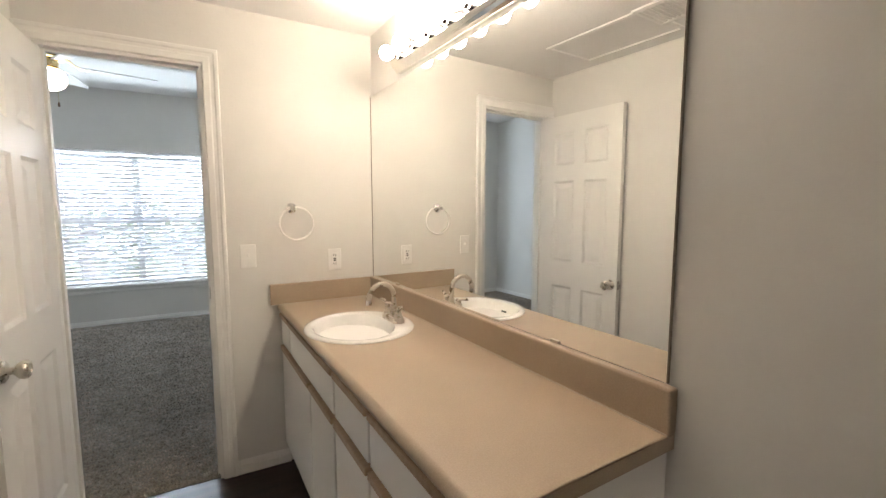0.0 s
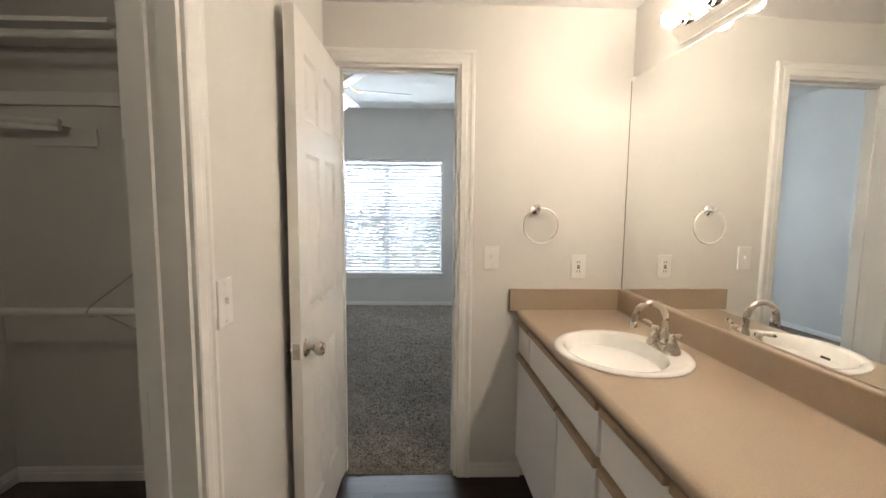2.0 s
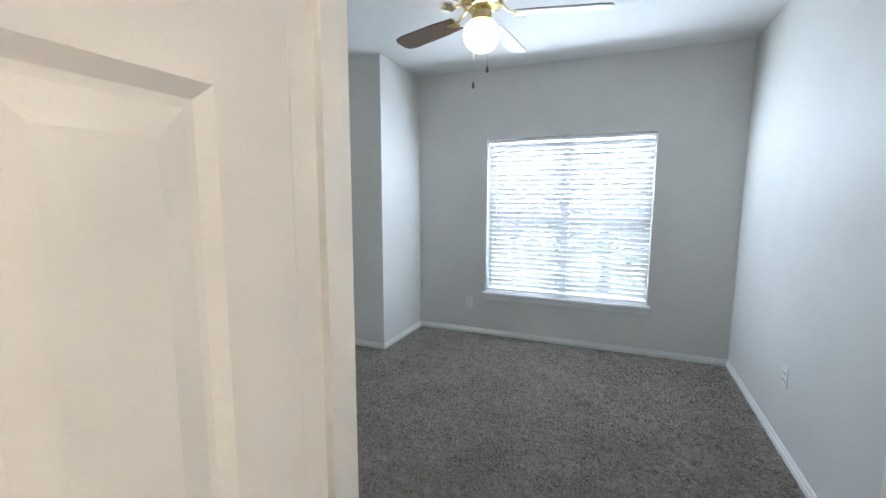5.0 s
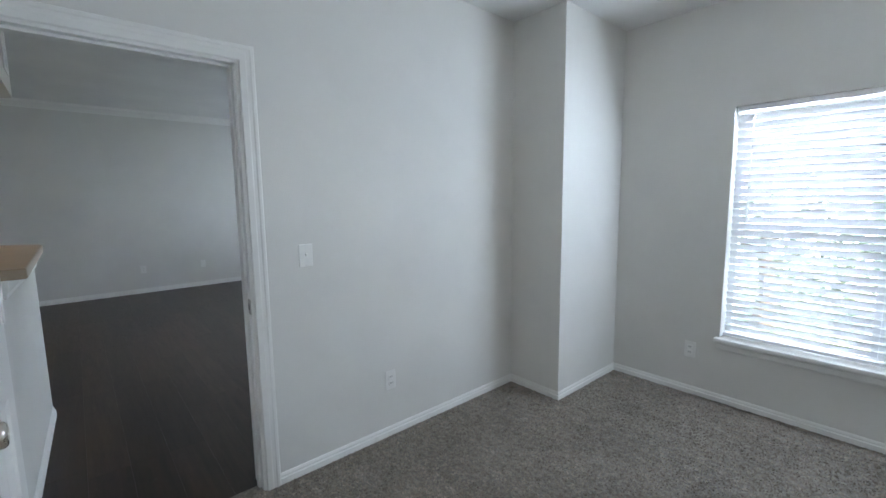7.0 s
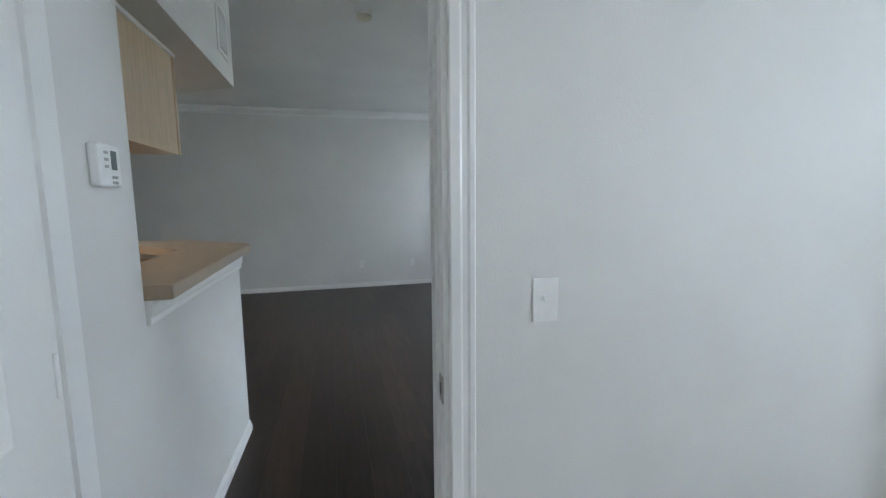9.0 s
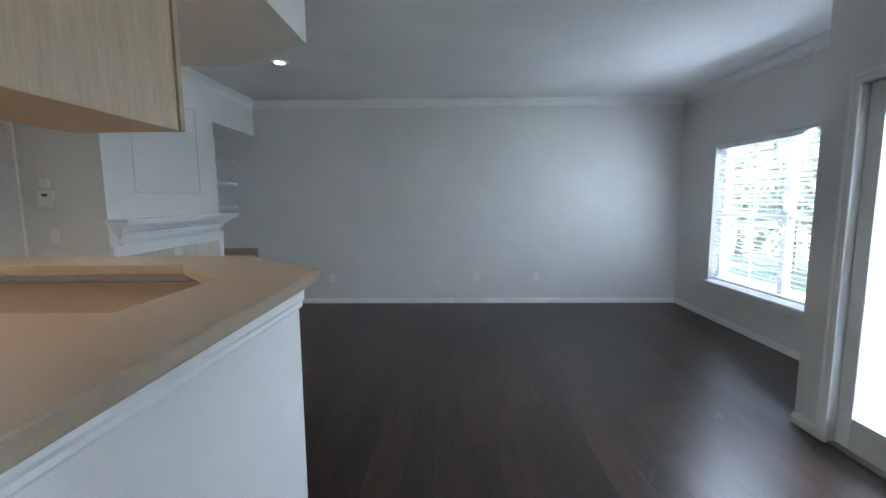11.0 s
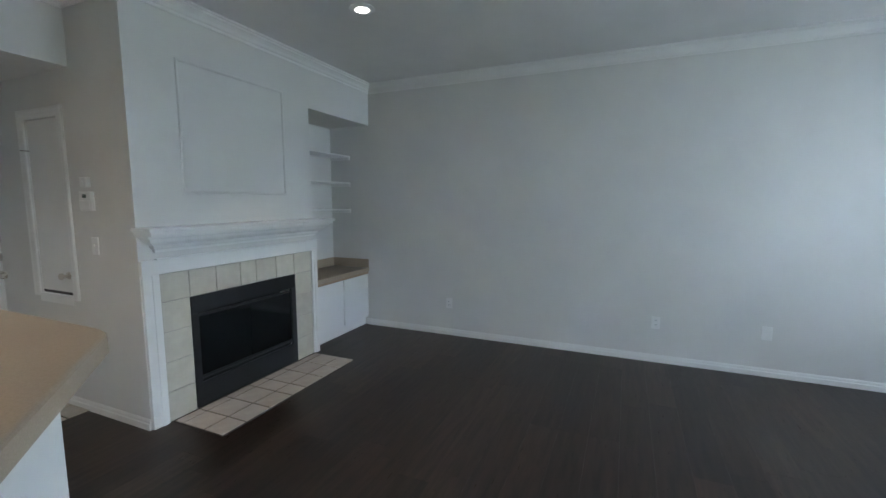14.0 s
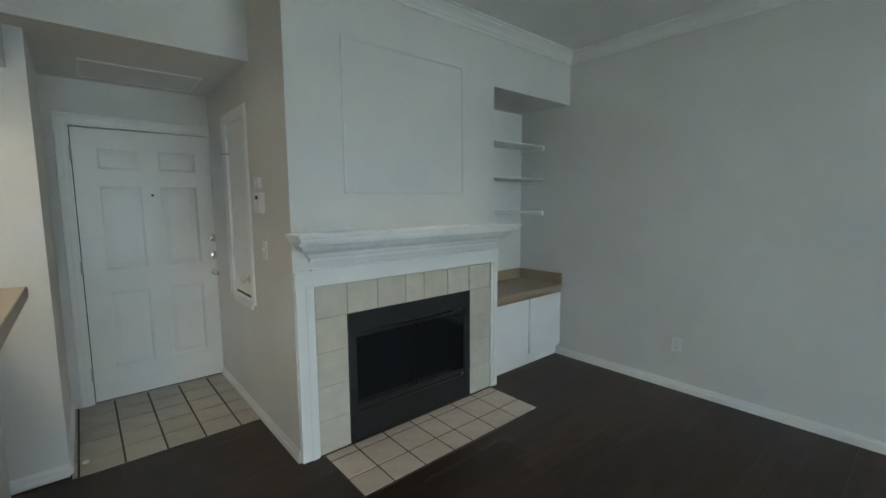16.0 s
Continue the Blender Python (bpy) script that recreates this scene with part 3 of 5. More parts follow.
d3.matrix_world = pose(-5.055, ED - 0.022, 0.018, 0, 0, 180)
setting("threshold", bbox(-5.94, -5.05, ED - 0.09, ED + 0.01, 0.0, 0.009, 0.002), STEEL, "worn metal threshold under the front door", "threshold")

# Stops block sky round the leaf; their dark colour gives the gap's shade.
setting("door_stop_trim", bbox(-5.085, -5.010, ED - 0.085, ED - 0.050, 0.0, 2.045, 0.002), SLOT, "door stop strip darkened to shade the front door gap", "trim")
setting("door_stop_trim", bbox(-5.980, -5.905, ED - 0.085, ED - 0.050, 0.0, 2.045, 0.002), SLOT, "door stop strip darkened to shade the front door gap", "trim")
setting("door_stop_trim", bbox(-5.904, -5.086, ED - 0.085, ED - 0.050, 1.990, 2.045, 0.002), SLOT, "door stop strip darkened to shade the gap above the front door", "trim")

hinge = tagged(part("hinge_leaf", bbox(BW - 0.092, BW - 0.060, 1.1645, 1.1680, 0.872, 0.962, 0.0008), STEEL, None), "bare steel hinge leaf on the closet jamb", "hinge")
for z in (0.892, 0.917, 0.942):
    part("screw", lathe([(0.0, 0.0), (0.004, 0.0), (0.003, -0.0015), (0.0, -0.0015)], (BW - 0.077, 1.1645, z), 10, "y"), SLOT, hinge)
strike = tagged(part("strike_plate", bbox(RW - 0.045, RW - 0.006, D2[1] - 0.0170, D2[1] - 0.0135, 0.900, 0.972, 0.0008), STEEL, None), "steel strike plate in the door jamb", "strike plate")
part("strike_hole", bbox(RW - 0.034, RW - 0.020, D2[1] - 0.0178, D2[1] - 0.0160, 0.92, 0.95, 0), SLOT, strike)
strike = tagged(part("strike_plate", bbox(BN + 0.02, BN + 0.05, 0, 0.003, 0.91, 0.97, 0.0008), STEEL, None), "steel strike plate in the door jamb", "strike plate")
strike.matrix_world = Matrix(((0, 1, 0, D1[1] - 0.0165), (1, 0, 0, 0), (0, 0, 1, 0), (0, 0, 0, 1)))

# ---- windows and blinds ----


def window(name, win, face, label, grille):
    x0, x1, z0, z1 = win
    th = tagged(new(name), label, "window", kind="structure")
    yf = face + 0.11
    bm = bmesh.new()
    for a in ((x0, x0 + 0.035, z0, z1), (x1 - 0.035, x1, z0, z1), (x0 + 0.035, x1 - 0.035, z0, z0 + 0.035), (x0 + 0.035, x1 - 0.035, z1 - 0.035, z1)):
        box(bm, a[0], a[1], yf, yf + 0.07, a[2], a[3])
    part("window_frame", bm, TRIM, th, "white vinyl window frame")
    xm, zm = (x0 + x1) / 2, (z0 + z1) / 2 - 0.01
    part("mullion", bbox(xm - 0.035, xm + 0.035, yf - 0.004, yf + 0.07, z0 + 0.035, z1 - 0.035, 0.003), TRIM, th, "white centre mullion")
    for a, b in ((x0 + 0.035, xm - 0.035), (xm + 0.035, x1 - 0.035)):
        part("meeting_rail", bbox(a, b, yf + 0.006, yf + 0.06, zm - 0.022, zm + 0.022, 0.003), TRIM, th, "white meeting rail")
        if grille:
            for lo, hi in ((z0 + 0.035, zm - 0.022), (zm + 0.022, z1 - 0.035)):
                part("muntin", bbox((a + b) / 2 - 0.008, (a + b) / 2 + 0.008, yf + 0.035, yf + 0.047, lo, hi, 0.002), TRIM, th)
                part("muntin", bbox(a, b, yf + 0.036, yf + 0.046, (lo + hi) / 2 - 0.008, (lo + hi) / 2 + 0.008, 0.002), TRIM, th)
        for lo, hi in ((z0 + 0.035, zm - 0.022), (zm + 0.022, z1 - 0.035)):
            g = part("pane", bbox(a, b, yf + 0.030, yf + 0.034, lo, hi, 0), GLASS, th, "clear glass pane")
            g.visible_shadow = False
    part("window_sill", bbox(x0 - 0.025, x1 + 0.025, face - 0.045, yf, z0 - 0.028, z0 - 0.001, 0.006, 3), TRIM, th, "white painted window stool")
    part("apron", sweep([(x1 + 0.012, 0), (x0 - 0.012, 0)], [(0, z0 - 0.085), (0.012, z0 - 0.085), (0.016, z0 - 0.075), (0.016, z0 - 0.045), (0.022, z0 - 0.036), (0.022, z0 - 0.028), (0, z0 - 0.028)], lambda u, v, w: (u, face + v, w)), TRIM, th, "white painted apron moulding")
    return th


def blind(win, face, label, tilt, vinyl, gap=0.012):
    x0, x1, z0, z1 = win
    th = thing("window_blind", label, "window blind", (0, 0, 0))
    y = face + 0.045
    a, b = x0 + gap, x1 - gap
    part("headrail", bbox(a, b, face + 0.008, y + 0.03, z1 - 0.055, z1 - 0.002, 0.004), SLAT, th, "white blind valance")
    n = int((z1 - z0 - 0.09) / 0.046)
    bm = bmesh.new()
    w = 0.025
    prof = [(-w, 0.0), (-w * 0.5, 0.0025), (0, 0.0035), (w * 0.5, 0.0025), (w, 0.0), (w * 0.5, 0.0005), (0, 0.0012), (-w * 0.5, 0.0005)]
    ends = [[bm.verts.new((x, v, h)) for v, h in prof] for x in (a, b)]
    for k in range(8):
        j = (k + 1) % 8
        bm.faces.new((ends[0][k], ends[0][j], ends[1][j], ends[1][k]))
    bm.faces.new(ends[0])
    bm.faces.new(ends[1])
    bmesh.ops.recalc_face_normals(bm, faces=bm.faces[:])
    me = mesh_of("slat", bm, vinyl, True)
    rnd = random.Random(5)
    for k in range(n):
        s = new("slat", me)
        s.parent = th
        s.matrix_local = pose(0, y, z1 - 0.078 - k * 0.046, tilt + rnd.uniform(-0.6, 0.6), rnd.uniform(-0.06, 0.06), 0)
    zb = z1 - 0.078 - n * 0.046
    part("bottom_rail", bbox(a, b, y - 0.026, y + 0.026, max(zb - 0.008, z0 + 0.002), max(zb + 0.012, z0 + 0.02), 0.003), SLAT, th, "white bottom rail")
    for t in (0.14, 0.5, 0.86):
        x = a + (b - a) * t
        for dy in (-0.026, 0.026):
            part("ladder_cord", tube([(x, y + dy, zb), (x, y + dy, z1 - 0.05)], 0.0013, 6), SLAT, th)
    part("tilt_wand", tube([(a + 0.09, face + 0.004, z1 - 0.07), (a + 0.09, face + 0.002, z1 - 0.75)], 0.004, 8), SLAT, th, "thin white tilt wand")
    return th


window("window_1", BWIN, RN, "white double window with closed-in blinds", False)
window("window_2", LWIN, LN, "white double window with grilles, facing trees", True)


def unseen_patio_door():
    """Unseen glazed door, assumed in the hall wall to let in daylight for the bar."""
    th = tagged(new("door_4"), "unseen white framed glazed patio door, closed", "door", kind="structure")
    x0, x1, _, z1 = PATIO
    y = 5.465
    for c0, c1, e0, e1 in ((x0, x0 + 0.09, 0.012, z1), (x1 - 0.09, x1, 0.012, z1), (x0 + 0.09, x1 - 0.09, 0.012, 0.20), (x0 + 0.09, x1 - 0.09, z1 - 0.10, z1)):
        part("door_frame", bbox(c0, c1, y, y + 0.040, e0, e1, 0.003), TRIM, th, "white painted door frame")
    g = part("pane", bbox(x0 + 0.09, x1 - 0.09, y + 0.017, y + 0.023, 0.20, z1 - 0.10, 0), GLASS, th, "clear glass pane")
    g.visible_shadow = False
    part("threshold", bbox(x0, x1, 5.425, 5.538, 0.0, 0.011, 0.002), STEEL, th, "metal threshold")
    return th


unseen_patio_door()
blind(BWIN, RN, "white slatted blind lowered over the bedroom window, slats half open", -52, VINYL)
blind(LWIN, LN, "white slatted blind lowered over the living room window, slats open", -21, SLAT)

# ---- bathroom things ----
# vanity units: white fronts with wooden finger-pull strips
CT, CF, CS = 0.858, 0.358, 0.567


def vanity(y0, y1, label, fronts):
    th = thing("vanity_cabinet", label, "cabinet", ((CF + BE) / 2, (y0 + y1) / 2, 0), "bathroom vanity units")
    off = -Vector(th.location)

    def at(x0, x1, a, b, z0, z1, bev=0.002):
        return bbox(x0 + off.x, x1 + off.x, a + off.y, b + off.y, z0, z1, bev)
    part("cabinet_body", at(CF + 0.032, BE - 0.002, y0, y1, 0.10, CT - 0.04, 0.001), MELAMINE, th, "white cabinet carcass")
    part("toe_kick", at(CF + 0.09, BE - 0.002, y0 + 0.001, y1 - 0.001, 0.0, 0.10, 0), MELAMINE, th, "recessed toe kick")
    for kind, a, b, z0, z1 in fronts:
        f = part(kind, at(CF + 0.014, CF + 0.032, a + 0.003, b - 0.003, z0, z1 - 0.026), MELAMINE, th, "white laminated front")
        part("pull_strip", at(CF + 0.004, CF + 0.032, a + 0.003, b - 0.003, z1 - 0.026, z1 - 0.002, 0.004), PULLWOOD, f, "beige wooden finger-pull strip")
    th.matrix_world = SKEW @ Matrix.Translation(th.location)
    return th


vanity(1.425, BN + 0.016, "white vanity sink cabinet with wooden pull strips", [
    ("drawer_front", 2.140, BN + 0.014, 0.655, 0.815), ("drawer_front", 1.43, 2.130, 0.655, 0.815),
    ("cabinet_door", 1.763, BN + 0.014, 0.115, 0.645), ("cabinet_door", 1.43, 1.753, 0.115, 0.645)])
vanity(0.582, 1.420, "white vanity drawer cabinet with wooden pull strips", [
    ("drawer_front", 1.108, 1.415, 0.655, 0.815), ("drawer_front", 0.59, 1.098, 0.655, 0.815),
    ("cabinet_door", 1.108, 1.415, 0.115, 0.645), ("cabinet_door", 0.59, 1.098, 0.115, 0.645)])

SX, SY, SRX, SRY = 0.574, 1.722, 0.221, 0.241


def countertop():
    th = thing("bathroom_countertop", "beige laminate vanity countertop with low backsplash", "countertop", (0.63, 1.44, CT))
    off = Matrix.Translation((-0.63, -1.44, -CT))
    seg = 48
    ell = [(SX + (SRX - 0.02) * math.cos(2 * math.pi * k / seg), SY + (SRY - 0.02) * math.sin(2 * math.pi * k / seg)) for k in range(seg)]
    x0, x1, y0, y1 = CF + 0.016, BE - 0.002, CS, BN + 0.018
    bm = bmesh.new()
    # top with an oval cut-out: rays from the hole to the border
    rim = []
    for k in range(seg):
        ang = 2 * math.pi * k / seg
        dx, dy = math.cos(ang), math.sin(ang)
        s = min(((x1 - SX) / dx if dx > 1e-6 else 9), ((x0 - SX) / dx if dx < -1e-6 else 9), ((y1 - SY) / dy if dy > 1e-6 else 9), ((SY - 0.6 - SY) / dy if dy < -1e-6 else 9))
        rim.append((SX + s * dx, SY + s * dy))
    a = [bm.verts.new((x, y, CT)) for x, y in ell]
    b = [bm.verts.new((x, y, CT)) for x, y in rim]
    e = [bm.verts.new((x, y, CT - 0.038)) for x, y in ell]
    for k in range(seg):
        j = (k + 1) % seg
        bm.faces.new((a[k], a[j], b[j], b[k]))
        bm.faces.new((a[k], a[j], e[j], e[k]))
    for cx, cy in ((x0, y1), (x1, y1), (x0, SY - 0.6), (x1, SY - 0.6)):
        ks = sorted(range(seg), key=lambda k: (rim[k][0] - cx) ** 2 + (rim[k][1] - cy) ** 2)[:6]
        near = [k for k in ks if abs(rim[k][0] - cx) < 1e-4]
        flat = [k for k in ks if abs(rim[k][1] - cy) < 1e-4]
        k0 = min(near, key=lambda k: abs(rim[k][1] - cy))
        k1 = min(flat, key=lambda k: abs(rim[k][0] - cx))
        if k0 != k1:
            bm.faces.new((b[k0], b[k1], bm.verts.new((cx, cy, CT))))
    quad(bm, (x0, y0, CT), (x1, y0, CT), (x1, SY - 0.6, CT), (x0, SY - 0.6, CT))
    box(bm, x0, x1, y0, SY - 0.3, CT - 0.038, CT - 0.004)
    bmesh.ops.recalc_face_normals(bm, faces=bm.faces[:])
    for f in bm.faces:
        if f.normal.z < -0.5 and f.calc_center_median().z > CT - 0.002:
            f.normal_flip()
    bm.transform(off)
    part("worktop", bm, LAM, th)
    # rolled front edge
    prof = []
    for k in range(9):
        t = math.pi / 2 + math.pi * k / 8
        prof.append((0.019 * math.cos(t), 0.019 * math.sin(t)))
    prof += [(0.001, -0.019), (0.001, 0.019)]
    bm = bmesh.new()
    r = [[bm.verts.new((x0 + p, y, CT - 0.019 + q)) for p, q in prof] for y in (y0, y1)]
    for k in range(len(prof)):
        j = (k + 1) % len(prof)
        bm.faces.new((r[0][k], r[0][j], r[1][j], r[1][k]))
    bm.faces.new(r[0])
    bm.faces.new(r[1])
    bmesh.ops.recalc_face_normals(bm, faces=bm.faces[:])
    bm.transform(off)
    part("rolled_edge", bm, LAM, th, smooth=True)
    bm = bbox(BE - 0.032, BE - 0.002, CS - 0.004, BN - 0.002, CT - 0.002, 0.962, 0.006, 3)
    bm.transform(off)
    part("backsplash", bm, LAM, th, "beige laminate backsplash")
    square = SKEW.inverted()
    bm = bbox(CF - 0.036, BE - 0.030, BN - 0.022, BN - 0.001, CT - 0.002, 0.962, 0.004, 3)
    bm.transform(off @ square)
    part("backsplash", bm, LAM, th, "beige laminate backsplash")
    for bm, turn in ((bbox(BE - 0.0340, BE - 0.0322, CS, BN - 0.024, CT - 0.001, CT + 0.0035, 0), off), (bbox(CF, BE - 0.036, BN - 0.0240, BN - 0.0222, CT - 0.001, CT + 0.0025, 0), off @ square)):
        bm.transform(turn)
        # Pale bead colour carries the faint highlight along the backsplash seam.
        part("caulk_bead", bm, CAULK, th, "thin caulk line, a faint highlight in its colour")
    th.matrix_world = SKEW @ Matrix.Translation(th.location)
    return th


countertop()


def sink():
    th = thing("bathroom_sink", "oval white porcelain drop-in sink", "sink", (SX, SY, CT))
    seg = 64
    bm = bmesh.new()
    rings = []
    for f, z, sh in ((1.0, 0.001, 0), (1.0, 0.004, 0), (0.985, 0.008, 0), (0.95, 0.0105, 0), (0.90, 0.010, 0), (0.865, 0.007, 0), (0.84, -0.001, 0), (0.80, -0.03, 0.0), (0.74, -0.07, 0), (0.62, -0.11, 0), (0.42, -0.135, 0), (0.2, -0.142, 0), (0.10, -0.144, 0)):
        inner = f < 0.9
        rx = SRX * f - (0.030 if inner else 0)
        cx = -0.026 if inner else 0.0
        rings.append([bm.verts.new((cx + max(rx, 0.02) * math.cos(2 * math.pi * k / seg), SRY * f * math.sin(2 * math.pi * k / seg), z)) for k in range(seg)])
    for a, b in zip(rings, rings[1:]):
        for k in range(seg):
            bm.faces.new((a[k], a[(k + 1) % seg], b[(k + 1) % seg], b[k]))
    bm.faces.new(rings[-1])
    bmesh.ops.recalc_face_normals(bm, faces=bm.faces[:])
    part("basin", bm, PORCELAIN, th, smooth=True)
    part("drain", lathe([(0.0, 0.0), (0.026, 0.0), (0.026, 0.003), (0.02, 0.004), (0.0, 0.002)], (-0.026, 0, -0.1425), 24), CHROME, th, "chrome drain", True)
    part("overflow", bbox(-0.004, 0.004, -0.018, 0.018, -0.006, 0.006, 0.003), SLOT, th, "dark overflow slot").matrix_local = pose(-0.170, 0, -0.038, 0, 20, 0)
    th.matrix_world = SKEW @ Matrix.Translation(th.location)
    return th


sink()


def faucet():
    th = thing("faucet", "brushed nickel centreset faucet with arched spout", "faucet", (0.722, 1.712, CT + 0.0102))
    bm = bmesh.new()
    seg = 32
    rings = []
    for s, z in ((1.0, 0), (1.0, 0.008), (0.95, 0.016), (0.86, 0.022)):
        ring = []
        for k in range(seg):
            a = 2 * math.pi * k / seg
            y = 0.052 * (1 if math.sin(a) > 0 else -1) + 0.028 * s * math.sin(a) if abs(math.sin(a)) > 1e-3 else 0.0
            ring.append(bm.verts.new((0.027 * s * math.cos(a), 0.052 * math.copysign(min(1, abs(math.sin(a)) * 3), math.sin(a)) + 0.026 * s * math.sin(a), z)))
        rings.append(ring)
    for a, b in zip(rings, rings[1:]):
        for k in range(seg):
            bm.faces.new((a[k], a[(k + 1) % seg], b[(k + 1) % seg], b[k]))
    bm.faces.new(rings[0])
    bm.faces.new(rings[-1])
    bmesh.ops.recalc_face_normals(bm, faces=bm.faces[:])
    part("base_plate", bm, NICKEL, th, smooth=True)
    part("spout_hub", lathe([(0.019, 0.016), (0.017, 0.03), (0.013, 0.045), (0.0145, 0.055), (0.011, 0.062)], (0.004, 0, 0), 24), NICKEL, th, smooth=True)
    pts = [(0.004, 0, 0.055), (0.004, 0, 0.105)]
    for k in range(1, 15):
        a = math.pi * (1 - k / 14 * 0.97)
        pts.append((0.004 - 0.056 - 0.056 * math.cos(a), 0, 0.105 + 0.056 * math.sin(a)))
    pts += [(-0.111, 0, 0.088)]
    part("spout", tube(pts, [0.0105] * (len(pts) - 2) + [0.0105, 0.0105], 16), NICKEL, th, "arched spout", True)
    part("aerator", lathe([(0.0, 0), (0.012, 0), (0.012, 0.018), (0.0105, 0.02)], (-0.1105, 0, 0.078), 20), CHROME, th, smooth=True)
    for s in (-1, 1):
        h = part("handle_base", lathe([(0.022, 0.018), (0.021, 0.026), (0.015, 0.04), (0.0125, 0.054), (0.015, 0.060), (0.012, 0.067), (0.0, 0.069)], (0, s * 0.052, 0), 24), NICKEL, th, smooth=True)
        part("lever", tube([(0, s * 0.052, 0.062), (-0.004, s * 0.075, 0.070), (-0.008, s * 0.098, 0.074), (-0.010, s * 0.112, 0.073)], [0.006, 0.0055, 0.0075, 0.004], 12), NICKEL, h, "short lever handle", True)
    th.matrix_world = SKEW @ Matrix.Translation(th.location)
    return th


faucet()

mir = tagged(part("wall_mirror", bbox(BE - 0.008, BE - 0.002, 0.588, BN - 0.003, 0.964, 1.952, 0.001), MIRROR, None), "large frameless mirror above the vanity backsplash", "mirror")
for y in (0.92, 1.99):
    part("mirror_clip", bbox(BE - 0.013, BE - 0.002, y - 0.016, y + 0.016, 0.9625, 0.972, 0.001), NICKEL, mir, "small metal clip")
part("mirror_clip", bbox(BE - 0.013, BE - 0.002, BN - 0.028, BN - 0.008, 1.945, 1.958, 0.001), PLATE, mir, "small clear clip")
for y in (0.5865, BN - 0.0045):
    part("mirror_edge", bbox(BE - 0.0095, BE - 0.002, y - 0.0022, y + 0.0012, 0.964, 1.952, 0.0005), EDGE, mir, "thin dark brown mirror edge")
mir.matrix_world = SKEW


def vanity_light():
    th = thing("vanity_light", "chrome bathroom light bar with eight lit globe bulbs", "light fixture", (BE, 1.375, 2.030))
    L = 0.565
    prof = [(-0.001, -0.057), (-0.020, -0.057), (-0.030, -0.050), (-0.036, -0.038), (-0.040, -0.036), (-0.052, -0.026), (-0.052, 0.026), (-0.040, 0.036), (-0.036, 0.038), (-0.030, 0.050), (-0.020, 0.057), (-0.001, 0.057)]
    bm = bmesh.new()
    r = [[bm.verts.new((x, y, z)) for x, z in prof] for y in (-L, L)]
    for k in range(len(prof)):
        j = (k + 1) % len(prof)
        bm.faces.new((r[0][k], r[0][j], r[1][j], r[1][k]))
    bm.faces.new(r[0])
    bm.faces.new(r[1])
    bmesh.ops.recalc_face_normals(bm, faces=bm.faces[:])
    part("light_bar", bm, CHROME, th)
    for k in range(8):
        y = -0.49 + 0.14 * k
        part("socket", lathe([(0.022, -0.052), (0.022, -0.058), (0.018, -0.060), (0.018, -0.078), (0.0, -0.078)], (0, y, 0), 20, "x"), CHROME, th, smooth=True)
        b = [(0.012, -0.072), (0.013, -0.080)]
        for j in range(1, 12):
            a = math.pi * (0.12 + 0.88 * j / 11)
            b.append((max(0.031 * math.sin(a), 0.0), -0.107 + 0.031 * math.cos(a)))
        part("bulb", lathe(b, (0, y, 0), 20, "x"), BULB, th, "lit clear globe bulb", True)
    th.matrix_world = SKEW @ Matrix.Translation(th.location)
    return th


vanity_light()

ring = thing("towel_ring", "chrome towel ring on a round wall post", "towel ring", (0.461, BN, 1.347))
part("wall_post", lathe([(0.0, 0.0), (0.026, 0.0), (0.026, -0.006), (0.018, -0.012), (0.010, -0.018), (0.010, -0.036), (0.014, -0.042), (0.012, -0.050), (0.0, -0.052)], (-0.02, 0, 0), 28, "y"), CHROME, ring, "round chrome post", True)
part("ring", tube([(-0.003 + 0.082 * math.sin(2 * math.pi * k / 40), -0.040, -0.078 - 0.082 * math.cos(2 * math.pi * k / 40)) for k in range(41)], 0.0048, 10), RINGMETAL, ring, "plain chrome ring", True)


def plate(name, label, kind, m, group="", w=0.072, h=0.116):
    """Wall plate: face along -y of its own frame, centre at the origin."""
    th = thing(name, label, "wall plate", group=group)
    part("cover_plate", bbox(-w / 2, w / 2, -0.006, 0.0, -h / 2, h / 2, 0.003), PLATE, th)
    if kind == "switch":
        part("toggle", bbox(-0.005, 0.005, -0.016, -0.006, -0.002, 0.012, 0.002), PLATE, th, "toggle lever")
    elif kind == "gfci":
        part("face", bbox(-0.017, 0.017, -0.009, -0.006, -0.034, 0.034, 0.001), PLATE, th)
        for z in (-0.005, 0.005):
            part("button", bbox(-0.007, 0.007, -0.0105, -0.009, z - 0.0035, z + 0.0035, 0.001), SLOT, th, "small dark test button")
        for z in (-0.022, 0.022):
            for x in (-0.006, 0.006):
                part("slot", bbox(x - 0.0015, x + 0.0015, -0.0096, -0.0088, z - 0.005, z + 0.005, 0), SLOT, th)
    elif kind == "outlet":
        for z in (-0.020, 0.020):
            part("socket_face", bbox(-0.016, 0.016, -0.0085, -0.006, z - 0.014, z + 0.014, 0.004), PLATE, th)
            for x in (-0.006, 0.006):
                part("slot", bbox(x - 0.0015, x + 0.0015, -0.0092, -0.0083, z - 0.003, z + 0.006, 0), SLOT, th)
    for z in ((-0.045, 0.045) if kind in ("switch", "gfci", "blank") else (0.0,)):
        part("screw", lathe([(0.0, 0.0), (0.003, 0.0), (0.0025, -0.0012), (0.0, -0.0012)], (0, -0.006, z), 10, "y"), PLATE, th)
    th.matrix_world = m
    return th


